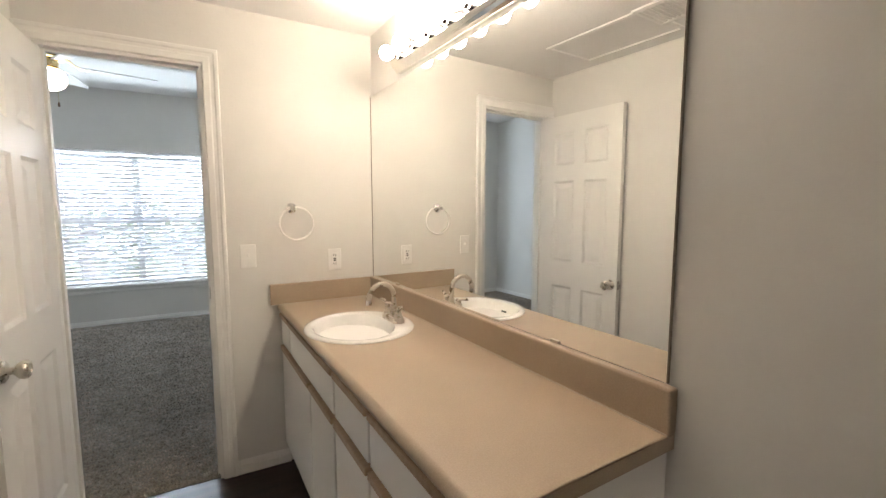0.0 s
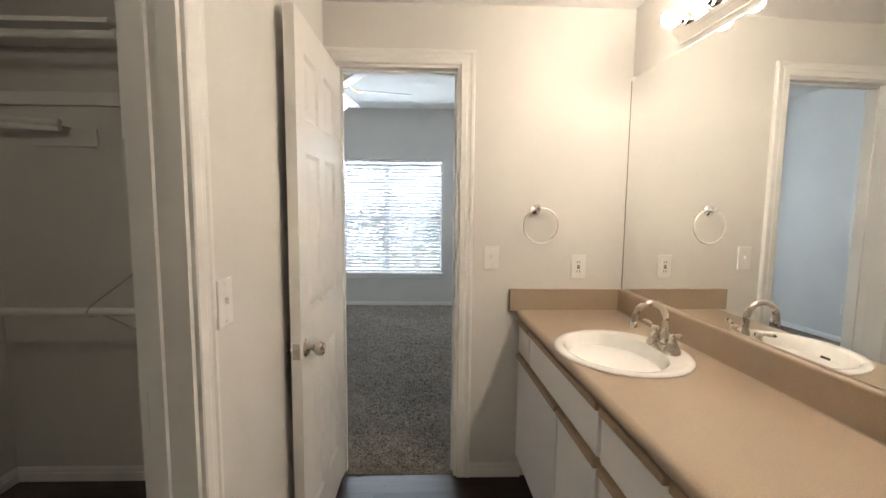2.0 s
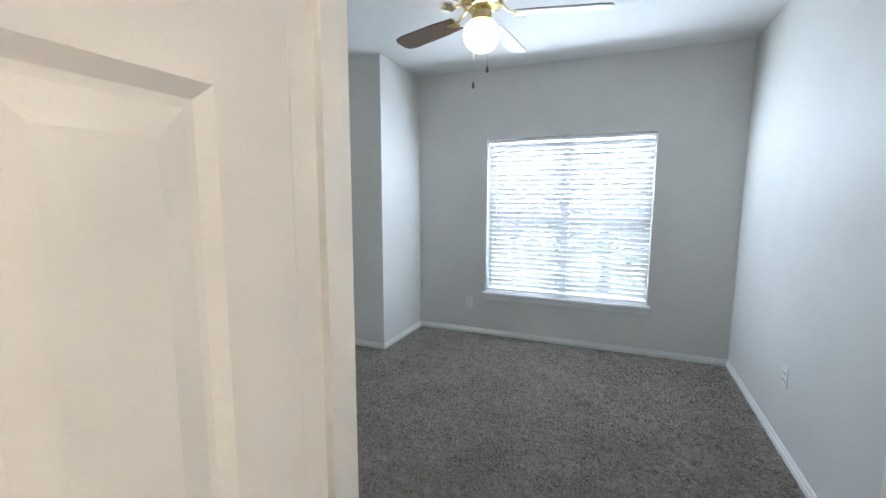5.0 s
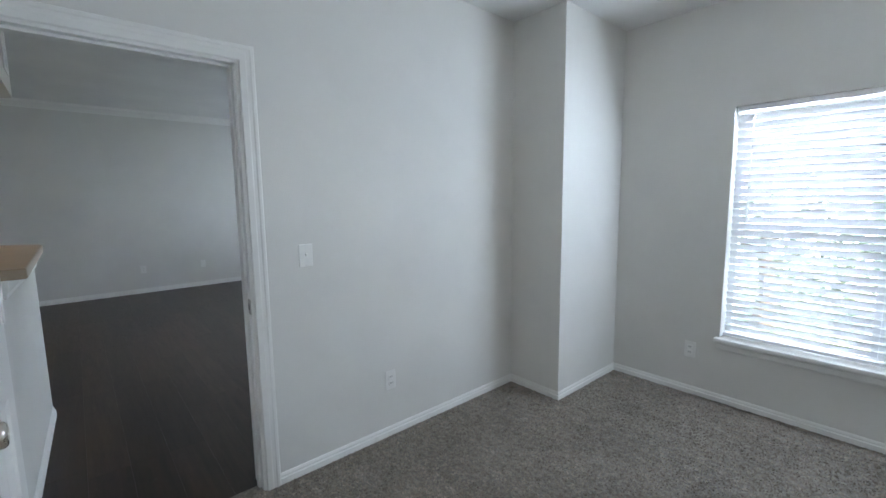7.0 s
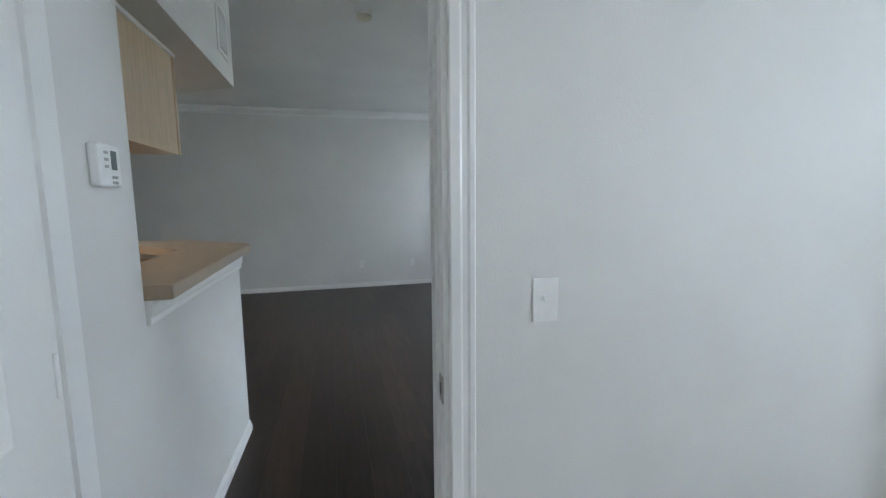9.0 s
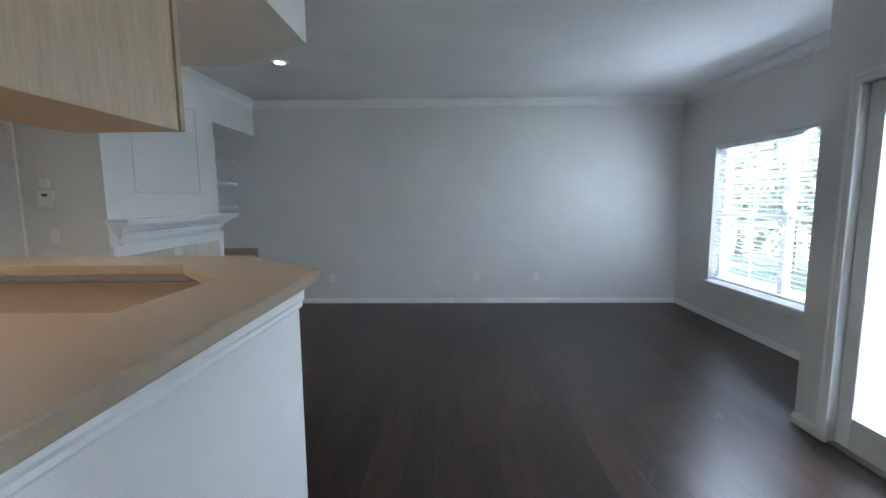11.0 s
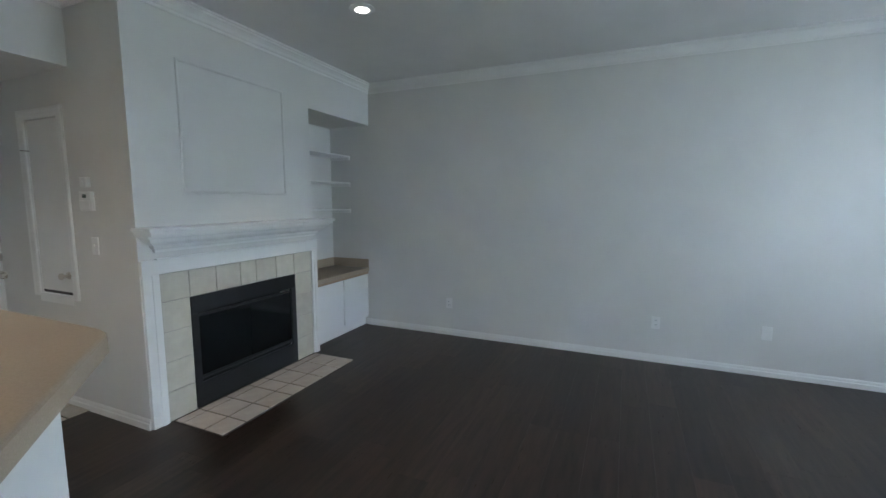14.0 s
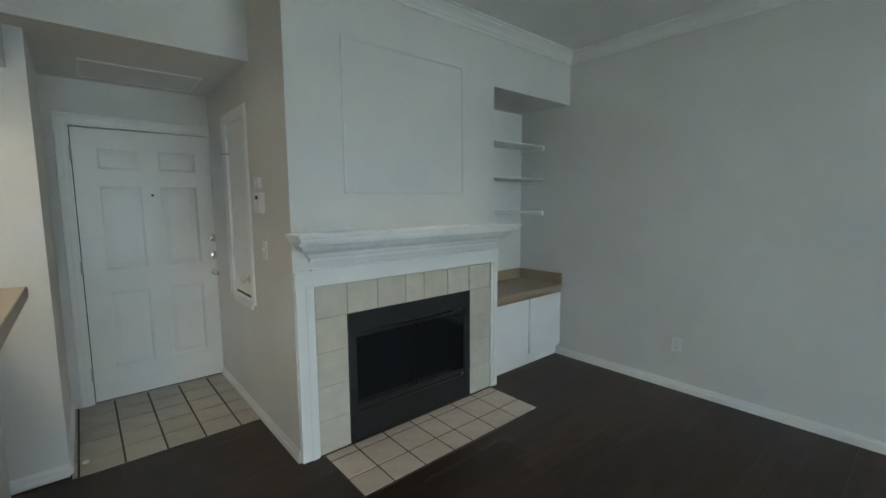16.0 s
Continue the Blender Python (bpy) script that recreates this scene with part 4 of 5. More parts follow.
plate("light_switch", "white toggle light switch beside the door casing", "switch", pose(0.230, BN, 1.111))
plate("power_outlet", "white grounded outlet above the backsplash", "gfci", pose(0.655, BN, 1.071))
plate("light_switch", "white toggle light switch beside the closet casing", "switch", pose(BW, 1.311, 1.117, 0, 0, 90))
plate("light_switch", "white toggle light switch on the bedroom wall", "switch", pose(RW, 3.685, 1.155, 0, 0, 90))
plate("power_outlet", "white outlet low on the bedroom wall", "outlet", pose(RW, 4.170, 0.352, 0, 0, 90), "wall outlets")
plate("power_outlet", "white outlet low on the wall opposite the bedroom door", "outlet", pose(RE, 4.805, 0.430, 0, 0, -90), "wall outlets")
plate("power_outlet", "white outlet beside the bedroom window", "outlet", pose(-1.588, RN, 0.330), "wall outlets")
for y, z, kind in ((1.53, 0.356, "outlet"), (3.560, 0.368, "outlet"), (4.388, 0.368, "blank")):
    plate("power_outlet", "white wall plate low on the living room wall", kind, pose(LW, y, z, 0, 0, 90), "wall outlets")
plate("power_outlet", "white outlet beside the living room window", "outlet", pose(-8.12, LN, 0.372), "wall outlets")
plate("power_outlet", "white outlet low on the kitchen half wall", "outlet", pose(-3.985, HS, 0.315, 0, 0, 180), "wall outlets")
plate("light_switch", "white light switch on the entry wall", "switch", pose(FE, 0.10, 1.178, 0, 0, 90))

# bathroom ceiling: vent and hatch
vent = thing("ceiling_vent", "white louvred exhaust vent in the bathroom ceiling", "vent", (-0.21, 1.43, BZ))
part("vent_frame", sweep([(-0.13, -0.13), (0.13, -0.13), (0.13, 0.13), (-0.13, 0.13)], [(0, 0), (0, -0.008), (0.02, -0.012), (0.028, -0.008), (0.028, 0)], lambda u, v, w: (u, v, w), True), PLATE, vent)
for k in range(9):
    part("louvre", bbox(-0.102, 0.102, -0.088 + k * 0.022 - 0.006, -0.088 + k * 0.022 + 0.006, -0.007, -0.004, 0), PLATE, vent)
hatch = thing("attic_hatch", "flush painted ceiling hatch with thin trim", "hatch", (-0.25, 1.62, BZ))
part("hatch_trim", sweep([(-0.19, -0.30), (0.19, -0.30), (0.19, 0.30), (-0.19, 0.30)], [(0, 0), (0, -0.006), (0.018, -0.009), (0.018, 0)], lambda u, v, w: (u, v, w), True), CEIL, hatch)
vent.location = (-0.17, 1.24, BZ)

# closet: hanging rods, shelves and a hung board
def rod(x0, x1, y, z, label):
    th = thing("closet_rod", label, "closet rod", ((x0 + x1) / 2, y, z), "closet rods")
    h = (x1 - x0) / 2
    part("pole", tube([(-h, 0, 0), (h, 0, 0)], 0.0165, 14), TRIM, th, smooth=True)
    for s in (-1, 1):
        part("rod_cup", lathe([(0.024, 0.0), (0.024, -s * 0.012), (0.019, -s * 0.016)], (s * h, 0, 0), 16, "x"), TRIM, th)
    return th


rod(-2.07, -0.682, 2.04, 0.912, "white painted closet hanging rod")
rod(-2.07, -1.27, 2.04, 1.998, "white painted upper closet rod")
br = thing("rod_bracket", "thin wire bracket holding the closet rod", "bracket", (-1.45, 2.04, 0.912))
part("wire", tube([(0, 0.278, 0.12), (0.0, 0.0, 0.02), (0.0, -0.02, 0.0)], 0.004, 8), STEEL, br)
part("wire", tube([(0, 0.278, -0.16), (0.0, 0.05, -0.02), (0.0, 0.0, -0.02)], 0.004, 8), STEEL, br)
sh = thing("closet_shelf", "white painted closet shelf board", "shelf", (-1.65, 2.18, 2.045))
part("shelf_board", bbox(-0.415, 0.34, -0.14, 0.139, 0.0, 0.019, 0.002), TRIM, sh)
sh = thing("closet_cleat", "painted shelf cleat on the closet wall", "cleat", (-1.65, 2.30, 1.82))
part("board", bbox(-0.415, 0.38, 0.001, 0.019, -0.03, 0.03, 0.003), TRIM, sh)
sh = thing("closet_support", "tall painted shelf support board", "shelf support", (-1.24, 2.14, 1.60))
part("board", bbox(-0.012, 0.012, -0.14, 0.179, 0.0, BZ - 1.602, 0.002), TRIM, sh)
part("edge_strip", bbox(0.013, 0.045, -0.16, -0.14, 0.0, BZ - 1.602, 0.002), TRIM, sh)
fold = thing("wall_hook_rail", "small wall-mounted hook rail in the closet", "hook rail", (-1.67, 2.32, 1.66))
part("rail", bbox(-0.20, 0.09, -0.012, -0.001, -0.05, 0.03, 0.002), WALL, fold)
part("arm", tube([(-0.35, -0.10, 0.07), (-0.02, -0.07, 0.045)], 0.014, 10), TRIM, fold)
part("arm", tube([(-0.35, -0.10, 0.03), (-0.02, -0.07, 0.02)], 0.014, 10), TRIM, fold)
part("pin", tube([(-0.03, -0.07, 0.03), (-0.03, -0.002, 0.03)], 0.006, 8), STEEL, fold)

# ---- bedroom: ceiling fan ----


def fan():
    cx, cy = -0.905, 4.26
    th = thing("ceiling_fan", "brass ceiling fan with pale blades and a lit globe", "ceiling fan", (cx, cy, RZ))
    part("canopy", lathe([(0.068, 0.0), (0.070, -0.012), (0.062, -0.035), (0.045, -0.052), (0.022, -0.058), (0.0, -0.058)], seg=32), NICKEL, th, "polished canopy", True)
    part("downrod", tube([(0, 0, -0.05), (0, 0, -0.13)], 0.011, 12), BRASS, th)
    part("motor_housing", lathe([(0.02, -0.115), (0.06, -0.122), (0.105, -0.14), (0.115, -0.165), (0.115, -0.20), (0.10, -0.222), (0.06, -0.235), (0.0, -0.235)], seg=40), BRASS, th, "round brass motor housing", True)
    part("switch_housing", lathe([(0.052, -0.233), (0.056, -0.25), (0.052, -0.278), (0.062, -0.288), (0.070, -0.298), (0.060, -0.305), (0.0, -0.305)], seg=32), BRASS, th, "brass switch housing", True)
    g = [(0.060, -0.300)]
    for k in range(0, 11):
        a = math.radians(52 + 128 * k / 10)
        g.append((max(0.098 * math.sin(a), 0.0), -0.375 + 0.088 * math.cos(a) + 0.012))
    part("globe", lathe(g, seg=36), GLOBE, th, "lit white glass globe", True)
    for k in range(5):
        a = math.radians(14 + 72 * k)
        rot = Matrix.Rotation(a, 4, "Z")
        bm = tube([(0.10, 0, -0.205), (0.14, 0.012, -0.242), (0.18, 0, -0.257)], [0.010, 0.007, 0.008], 10)
        b2 = bbox(0.165, 0.235, -0.032, 0.032, -0.265, -0.2605, 0.002)
        me = bpy.data.meshes.new("tmp")
        b2.to_mesh(me)
        b2.free()
        bm.from_mesh(me)
        bpy.data.meshes.remove(me)
        bm.transform(rot)
        part("blade_iron", bm, BRASS, th, "brass blade iron", True)
        outline = [(0.175, -0.050), (0.30, -0.062), (0.60, -0.070), (0.655, -0.058), (0.672, -0.030), (0.672, 0.030), (0.655, 0.058), (0.60, 0.070), (0.30, 0.062), (0.175, 0.050)]
        bm = prism(outline, -0.003, 0.003, 0.0015)
        bm.transform(rot @ Matrix.Translation((0, 0, -0.256)) @ Matrix.Rotation(radians(12), 4, "X"))
        back = prism(outline, 0.0032, 0.006, 0.0)
        back.transform(rot @ Matrix.Translation((0, 0, -0.256)) @ Matrix.Rotation(radians(12), 4, "X"))
        part("blade_back", back, BLADE_DARK, th, "walnut upper face of the blade")
        # One blade is browned for shade; the rest stay pale with window glare.
        part("blade", bm, BLADE_DARK if k == 2 else SLAT, th, "fan blade browned for shade" if k == 2 else "pale fan blade")
    for dx, dy, z in ((-0.055, 0.03, -0.592), (0.045, -0.035, -0.535)):
        ch = part("pull_chain", tube([(dx, dy, -0.30), (dx, dy, z)], 0.0014, 6), BRASS, th, "thin pull chain")
        part("pull_fob", lathe([(0.003, z), (0.006, z - 0.006), (0.008, z - 0.026), (0.006, z - 0.034), (0.0, z - 0.035)], (dx, dy, 0), 12), BLADE_DARK, ch, "small dark wooden fob", True)
    return th


fan()

# ---- hall and kitchen bar ----
half = [(-3.115, HS), (-4.302, 2.598), (-4.780, 2.120), (-4.780, 0.52), (-4.660, 0.52), (-4.660, 2.075), (-4.415, HS - 0.12), (-3.115, HS - 0.12)]
setting("wall_half_bar", prism(half, 0, 1.103), WALL, "grey painted half wall under the kitchen bar", "wall")
trimpath = [(-3.120, HS), (-4.302, 2.598), (-4.780, 2.120), (-4.780, 0.52)]
setting("bar_trim", sweep(trimpath, [(0, 1.022), (-0.010, 1.022), (-0.013, 1.030), (-0.013, 1.044), (-0.020, 1.058), (-0.021, 1.088), (-0.026, 1.103), (0, 1.103)], lambda u, v, w: (u, v, w)), TRIM, "white moulding under the bar top", "trim")
bar = thing("bar_countertop", "beige laminate raised breakfast bar top with clipped corner", "countertop", (-4.0, 2.4, 1.104))
outl = [(-3.118, 2.642), (-4.420, 2.642), (-4.455, 2.634), (-4.485, 2.612), (-4.505, 2.585), (-4.862, 2.165), (-4.876, 2.135), (-4.884, 2.100), (-4.886, 2.060), (-4.886, 0.48), (-4.580, 0.48), (-4.580, 1.960), (-4.225, 2.310), (-3.118, 2.310)]
bm = prism(outl, 0, 0.048, 0.005)
bm.transform(Matrix.Translation((4.0, -2.4, 0)))
part("bar_top", bm, LAM, bar)
part("edge_band", sweep(outl[:10], [(-0.001, 0.002), (-0.0022, 0.004), (-0.0022, 0.042), (-0.001, 0.044)], lambda u, v, w: (u + 4.0, v - 2.4, w)), LAM, bar, "beige laminate edge band")
low = thing("kitchen_countertop", "beige laminate kitchen worktop with backsplash", "countertop", (-4.0, 1.8, 0.870))
bm = prism([(-3.118, HS - 0.125), (-4.41, HS - 0.125), (-4.655, 2.07), (-4.655, -0.19), (-4.05, -0.19), (-4.05, 1.62), (-3.85, 1.80), (-3.118, 1.80)], 0, 0.038, 0.004)
bm.transform(Matrix.Translation((4.0, -1.8, 0)))
part("worktop", bm, LAM, low)
bm = sweep([(-3.12, HS - 0.121), (-4.413, HS - 0.121), (-4.657, 2.072), (-4.657, 0.52)][::-1], [(-0.0, 0.038), (-0.018, 0.038), (-0.018, 0.19), (0, 0.19)], lambda u, v, w: (u + 4.0, v - 1.8, w))
part("backsplash", bm, LAM, low, "beige laminate backsplash under the bar")
base = thing("kitchen_base_cabinet", "maple kitchen base cabinets under the bar", "cabinet", (-4.0, 1.8, 0))
bm = prism([(-3.118, HS - 0.125), (-4.41, HS - 0.125), (-4.655, 2.07), (-4.655, -0.19), (-4.09, -0.19), (-4.09, 1.66), (-3.87, 1.84), (-3.118, 1.84)], 0.0, 0.868)
bm.transform(Matrix.Translation((4.0, -1.8, 0)))
part("cabinet_body", bm, MAPLE, base)
cab = thing("wall_cabinet", "light maple wall cabinet hung under the soffit", "cabinet", (-3.5, 2.33, 1.632))
part("cabinet_body", bbox(-0.310, 0.383, -0.15, 0.150, 0.0, 0.43, 0.002), MAPLE, cab, "light maple cabinet side")
part("cabinet_door", bbox(-0.335, -0.314, -0.15, 0.154, 0.002, 0.43, 0.003), MAPLE, cab, "maple door edge")
part("cabinet_top_trim", bbox(-0.338, 0.383, -0.15, 0.160, 0.43, 0.447, 0.004), TRIM, cab, "white top moulding")
part("filler", bbox(-0.26, 0.383, -0.14, 0.120, 0.447, 0.486, 0), MAPLE, cab)

th = thing("thermostat", "white wall thermostat with grey display", "thermostat", (-2.925, HS, 1.516))
part("case", bbox(-0.055, 0.055, 0.0, 0.030, -0.056, 0.056, 0.008, 3), PLATE, th)
part("display", bbox(-0.030, 0.000, 0.0295, 0.0312, -0.010, 0.040, 0.001), LCD, th, "grey liquid crystal display")
for z in (0.034, 0.016, -0.002):
    part("button", bbox(0.015, 0.034, 0.0295, 0.0320, z - 0.005, z + 0.003, 0.001), STEEL, th)
for x, z in ((-0.022, -0.030), (-0.006, -0.030), (-0.022, -0.044), (-0.006, -0.044)):
    part("button", bbox(x - 0.006, x + 0.006, 0.0295, 0.0320, z - 0.004, z + 0.004, 0.001), STEEL, th)

vent = thing("wall_vent", "white louvred supply vent on the soffit face", "vent", (-4.32, 2.585, 2.36))
part("vent_frame", sweep([(-0.11, -0.13), (0.11, -0.13), (0.11, 0.13), (-0.11, 0.13)], [(0, 0), (0, 0.006), (0.018, 0.010), (0.026, 0.006), (0.026, 0)], lambda u, v, w: (u, w, v), True), PLATE, vent)
for k in range(9):
    s = part("louvre", bbox(-0.084, 0.084, -0.007, 0.007, -0.001, 0.001, 0), PLATE, vent)
    s.matrix_local = pose(0, 0.004, -0.088 + k * 0.022, 35, 0, 0)
# Dark sheet laid behind the louvres as their shade.
part("backing", bbox(-0.084, 0.084, 0.0004, 0.001, -0.104, 0.104, 0), SLOT, vent)

det = thing("smoke_detector", "round off-white smoke detector on the ceiling", "smoke detector", (-4.91, 3.43, LZ))
part("base", lathe([(0.068, 0.0), (0.068, -0.012), (0.060, -0.016), (0.0, -0.016)], seg=32), PLATE, det, smooth=True)
part("cover", lathe([(0.055, -0.015), (0.052, -0.034), (0.040, -0.042), (0.0, -0.042)], seg=32), plain("aged_plastic", (0.62, 0.58, 0.46), 0.45), det, "yellowed dome", True)

rec = thing("recessed_light", "lit recessed eyeball downlight in the ceiling", "light fixture", (-6.85, 1.575, LZ))
part("trim_ring", lathe([(0.055, -0.002), (0.082, -0.001), (0.086, -0.006), (0.080, -0.010), (0.056, -0.012), (0.055, -0.002)], seg=36), PLATE, rec, "white trim ring", True)
part("eyeball", lathe([(0.056, -0.002), (0.057, -0.006), (0.053, -0.011), (0.048, -0.013), (0.046, -0.010), (0.0, -0.008)], seg=32), PLATE, rec, "white tilted eyeball", True)
part("lens", lathe([(0.0, -0.0155), (0.046, -0.0135), (0.046, -0.0115), (0.0, -0.0115)], seg=32), SPOT, rec, "lit lamp face", True)
dn = new("downlight_beam", bpy.data.lights.new("downlight_beam", "SPOT"))
dn.data.energy, dn.data.spot_size, dn.data.spot_blend, dn.data.color, dn.data.shadow_soft_size = 0.8, radians(70), 0.6, (1.0, 0.86, 0.66), 0.04
dn.matrix_world = look((-6.85, 1.575, LZ - 0.05), (-6.85, 1.2, 0))

# ---- fireplace ----
fire = thing("fireplace", "black metal firebox in a cream tile surround", "fireplace", (-6.72, FP, 0))


def fx(x0, x1, y0, y1, z0, z1, bev=0.002):
    return bbox(x0 + 6.72, x1 + 6.72, y0, y1, z0, z1, bev)


F0, F1 = -7.222, -6.222
I0, I1, IZ0, IZ1 = -7.165, -6.270, 0.20, 0.690
part("face_plate", fx(F0, F1, 0.001, 0.022, IZ1, 0.812), BLACK, fire, "black steel hood")
part("face_plate", fx(F0, I0, 0.001, 0.022, 0.009, IZ1 - 0.001), BLACK, fire, "black steel side")
part("face_plate", fx(I1, F1, 0.001, 0.022, 0.009, IZ1 - 0.001), BLACK, fire, "black steel side")
part("louvre_panel", fx(I0, I1, 0.001, 0.021, 0.009, IZ0 - 0.02), BLACK, fire, "black lower louvre panel")
part("louvre_slot", fx(I0 + 0.01, I1 - 0.01, 0.0, 0.006, IZ0 - 0.02, IZ0, 0), NEAR_BLACK, fire)
for a, b in ((I0, -6.7195), (-6.7165, I1)):
    d = part("glass_door", fx(a + 0.002, b - 0.002, 0.004, 0.012, IZ0 + 0.012, IZ1 - 0.012), DARKGLASS, fire, "dark tinted glass fire door")
    part("door_frame", fx(a + 0.002, b - 0.002, 0.010, 0.016, IZ1 - 0.030, IZ1 - 0.012, 0.001), BLACK, d)
    part("door_frame", fx(a + 0.002, b - 0.002, 0.010, 0.016, IZ0 + 0.012, IZ0 + 0.030, 0.001), BLACK, d)
part("door_rail", fx(I0, I1, 0.004, 0.020, IZ0, IZ0 + 0.010), BLACK, fire)
part("firebox", fx(I0 - 0.01, I1 + 0.01, -0.11, -0.10, 0.05, IZ1, 0), NEAR_BLACK, fire, "near-black firebox back")

# tile bed and surround
T0, T1, TZ = -7.448, -6.022, 1.000
part("tile_bed", fx(T0, F0 - 0.001, 0.0005, 0.006, 0.0, TZ, 0), GROUT_PALE, fire)
part("tile_bed", fx(F1 + 0.001, T1, 0.0005, 0.006, 0.0, TZ, 0), GROUT_PALE, fire)
part("tile_bed", fx(F0, F1, 0.0005, 0.006, 0.812, TZ, 0), GROUT_PALE, fire)

legs = thing("fireplace_surround", "white painted wooden fireplace surround", "fireplace surround", (-6.72, FP, 0))
for a, b in ((-7.525, -7.450), (-6.020, -5.915)):
    lg = part("leg", fx(a, b, 0.0, 0.022, 0.0, 1.002, 0.003), TRIM, legs, "white painted pilaster")
    part("fillet", fx(a + 0.012, b - 0.055 if b > -6.5 else b - 0.030, 0.022, 0.028, 0.0, 1.0, 0.002), TRIM, lg)
part("header", fx(-7.530, -6.005, 0.0, 0.026, 1.003, 1.092, 0.003), TRIM, legs, "white painted header board")
part("corner_block", fx(-6.004, -5.908, 0.0, 0.032, 1.003, 1.096, 0.003), TRIM, legs, "square corner block")
part("header_cap", fx(-7.535, -6.005, 0.0, 0.032, 1.0925, 1.104, 0.003), TRIM, legs)

man = thing("mantel_shelf", "white painted mantel shelf with stepped crown moulding", "mantel", (-6.72, FP, 1.145))
mp = [(0, 0), (0.014, 0.0), (0.016, 0.018), (0.030, 0.024), (0.034, 0.044), (0.050, 0.052), (0.074, 0.068), (0.092, 0.092), (0.108, 0.098), (0.110, 0.112), (0, 0.112)]
bm = sweep([(-7.490 + 6.72, -0.0), (-7.490 + 6.72, 0.012), (-6.015 + 6.72, 0.012), (-6.015 + 6.72, -0.0)], [(o, h) for o, h in mp], lambda u, v, w: (u, max(v, 0.0), w))
part("bed_moulding", bm, TRIM, man, "stepped bed moulding")
part("mantel_board", fx(-7.600, -5.895, 0.0, 0.168, 0.1125, 0.136, 0.004), TRIM, man, "mantel board")
part("mantel_edge", fx(-7.615, -5.880, 0.0, 0.182, 0.1365, 0.160, 0.005), TRIM, man, "mantel top board")

pm = thing("panel_moulding", "thin painted picture-frame moulding above the mantel", "moulding", (-6.72, FP, 1.5))
part("moulding_frame", sweep([(-7.180 + 6.72, 0.02), (-6.232 + 6.72, 0.02), (-6.232 + 6.72, 0.902), (-7.180 + 6.72, 0.902)], [(0, 0), (0, 0.003), (0.006, 0.007), (0.014, 0.006), (0.020, 0.003), (0.020, 0)], lambda u, v, w: (u, w, v), True), WALL, pm)

# ---- niche: cabinet, counter, shelves ----
nc = thing("niche_cabinet", "white two-door base cabinet built into the niche", "cabinet", (-7.996, 0.28, 0))


def nx(x0, x1, y0, y1, z0, z1, bev=0.002):
    return bbox(x0 + 7.996, x1 + 7.996, y0 - 0.28, y1 - 0.28, z0, z1, bev)


part("cabinet_body", nx(LW + 0.002, NW - 0.002, -0.010, 0.470, 0.09, 0.640, 0.001), MELAMINE, nc)
part("toe_kick", nx(LW + 0.002, NW - 0.002, -0.010, 0.44, 0.0, 0.09, 0), TRIM, nc, "white toe board")
part("cabinet_door", nx(LW + 0.012, -8.020, 0.471, 0.489, 0.110, 0.612), MELAMINE, nc, "white cabinet door")
part("cabinet_door", nx(-8.000, NW - 0.006, 0.471, 0.489, 0.110, 0.612), MELAMINE, nc, "white cabinet door")
part("pull_strip", nx(LW + 0.010, NW - 0.004, 0.471, 0.495, 0.616, 0.640, 0.003), PULLWOOD, nc, "beige wooden pull strip")
nt = thing("niche_countertop", "beige laminate niche counter with backsplash", "countertop", (-7.996, 0.28, 0.641))
nt_z = 0.641


def nz(x0, x1, y0, y1, z0, z1, bev=0.003):
    return bbox(x0 + 7.996, x1 + 7.996, y0 - 0.28, y1 - 0.28, z0 - nt_z, z1 - nt_z, bev)


part("worktop", nz(LW + 0.002, NW - 0.002, -0.012, 0.505, 0.642, 0.690, 0.006), LAM, nt)
part("backsplash", nz(LW + 0.022, NW - 0.002, -0.012, 0.008, 0.688, 0.790), LAM, nt, "beige laminate backsplash")
part("backsplash", nz(LW + 0.002, LW + 0.021, -0.012, 0.500, 0.688, 0.790), LAM, nt, "beige laminate backsplash")
for z in (1.982, 1.674, 1.364):
    sh = thing("niche_shelf", "white painted wooden niche shelf on cleats", "shelf", (-7.996, 0.165, z), "niche shelves")
    part("shelf_board", bbox(LW + 0.002 + 7.996, NW - 0.002 + 7.996, -0.178, 0.102, 0, 0.013, 0.002), TRIM, sh)
    for x in (LW + 0.011, NW - 0.011):
        part("cleat", bbox(x - 0.009 + 7.996, x + 0.009 + 7.996, -0.174, 0.098, -0.032, -0.001, 0.002), TRIM, sh)

# ---- entry ----
ud = thing("utility_door", "small flat white utility door with a nickel knob", "door", (FE, -0.41, 0.79))
part("door_panel", bbox(-0.030, -0.006, -0.204, 0.204, 0.045, 1.235, 0.003), DOORP, ud, "flat white door panel")
part("casing", sweep([(-0.21, 0.0), (-0.21, 1.24), (0.21, 1.24), (0.21, 0.0)], CAS, lambda u, v, w: (w, u, v), False), TRIM, ud, "white moulded casing")
part("door_bottom_rail", bbox(-0.028, 0.012, -0.21, 0.21, -0.04, 0.022, 0.003), TRIM, ud, "white sill rail")
# Dark box fills the slit under the panel with its shade.
part("gap", bbox(-0.034, -0.012, -0.205, 0.205, 0.024, 0.044, 0), SLOT, ud)
part("knob", lathe([(0.0, 0.0), (0.026, 0.0), (0.025, 0.006), (0.010, 0.012), (0.010, 0.026), (0.020, 0.034), (0.024, 0.046), (0.018, 0.056), (0.0, 0.058)], (-0.006, 0.150, 0.165), 24, "x"), NICKEL, ud, "satin nickel knob", True)
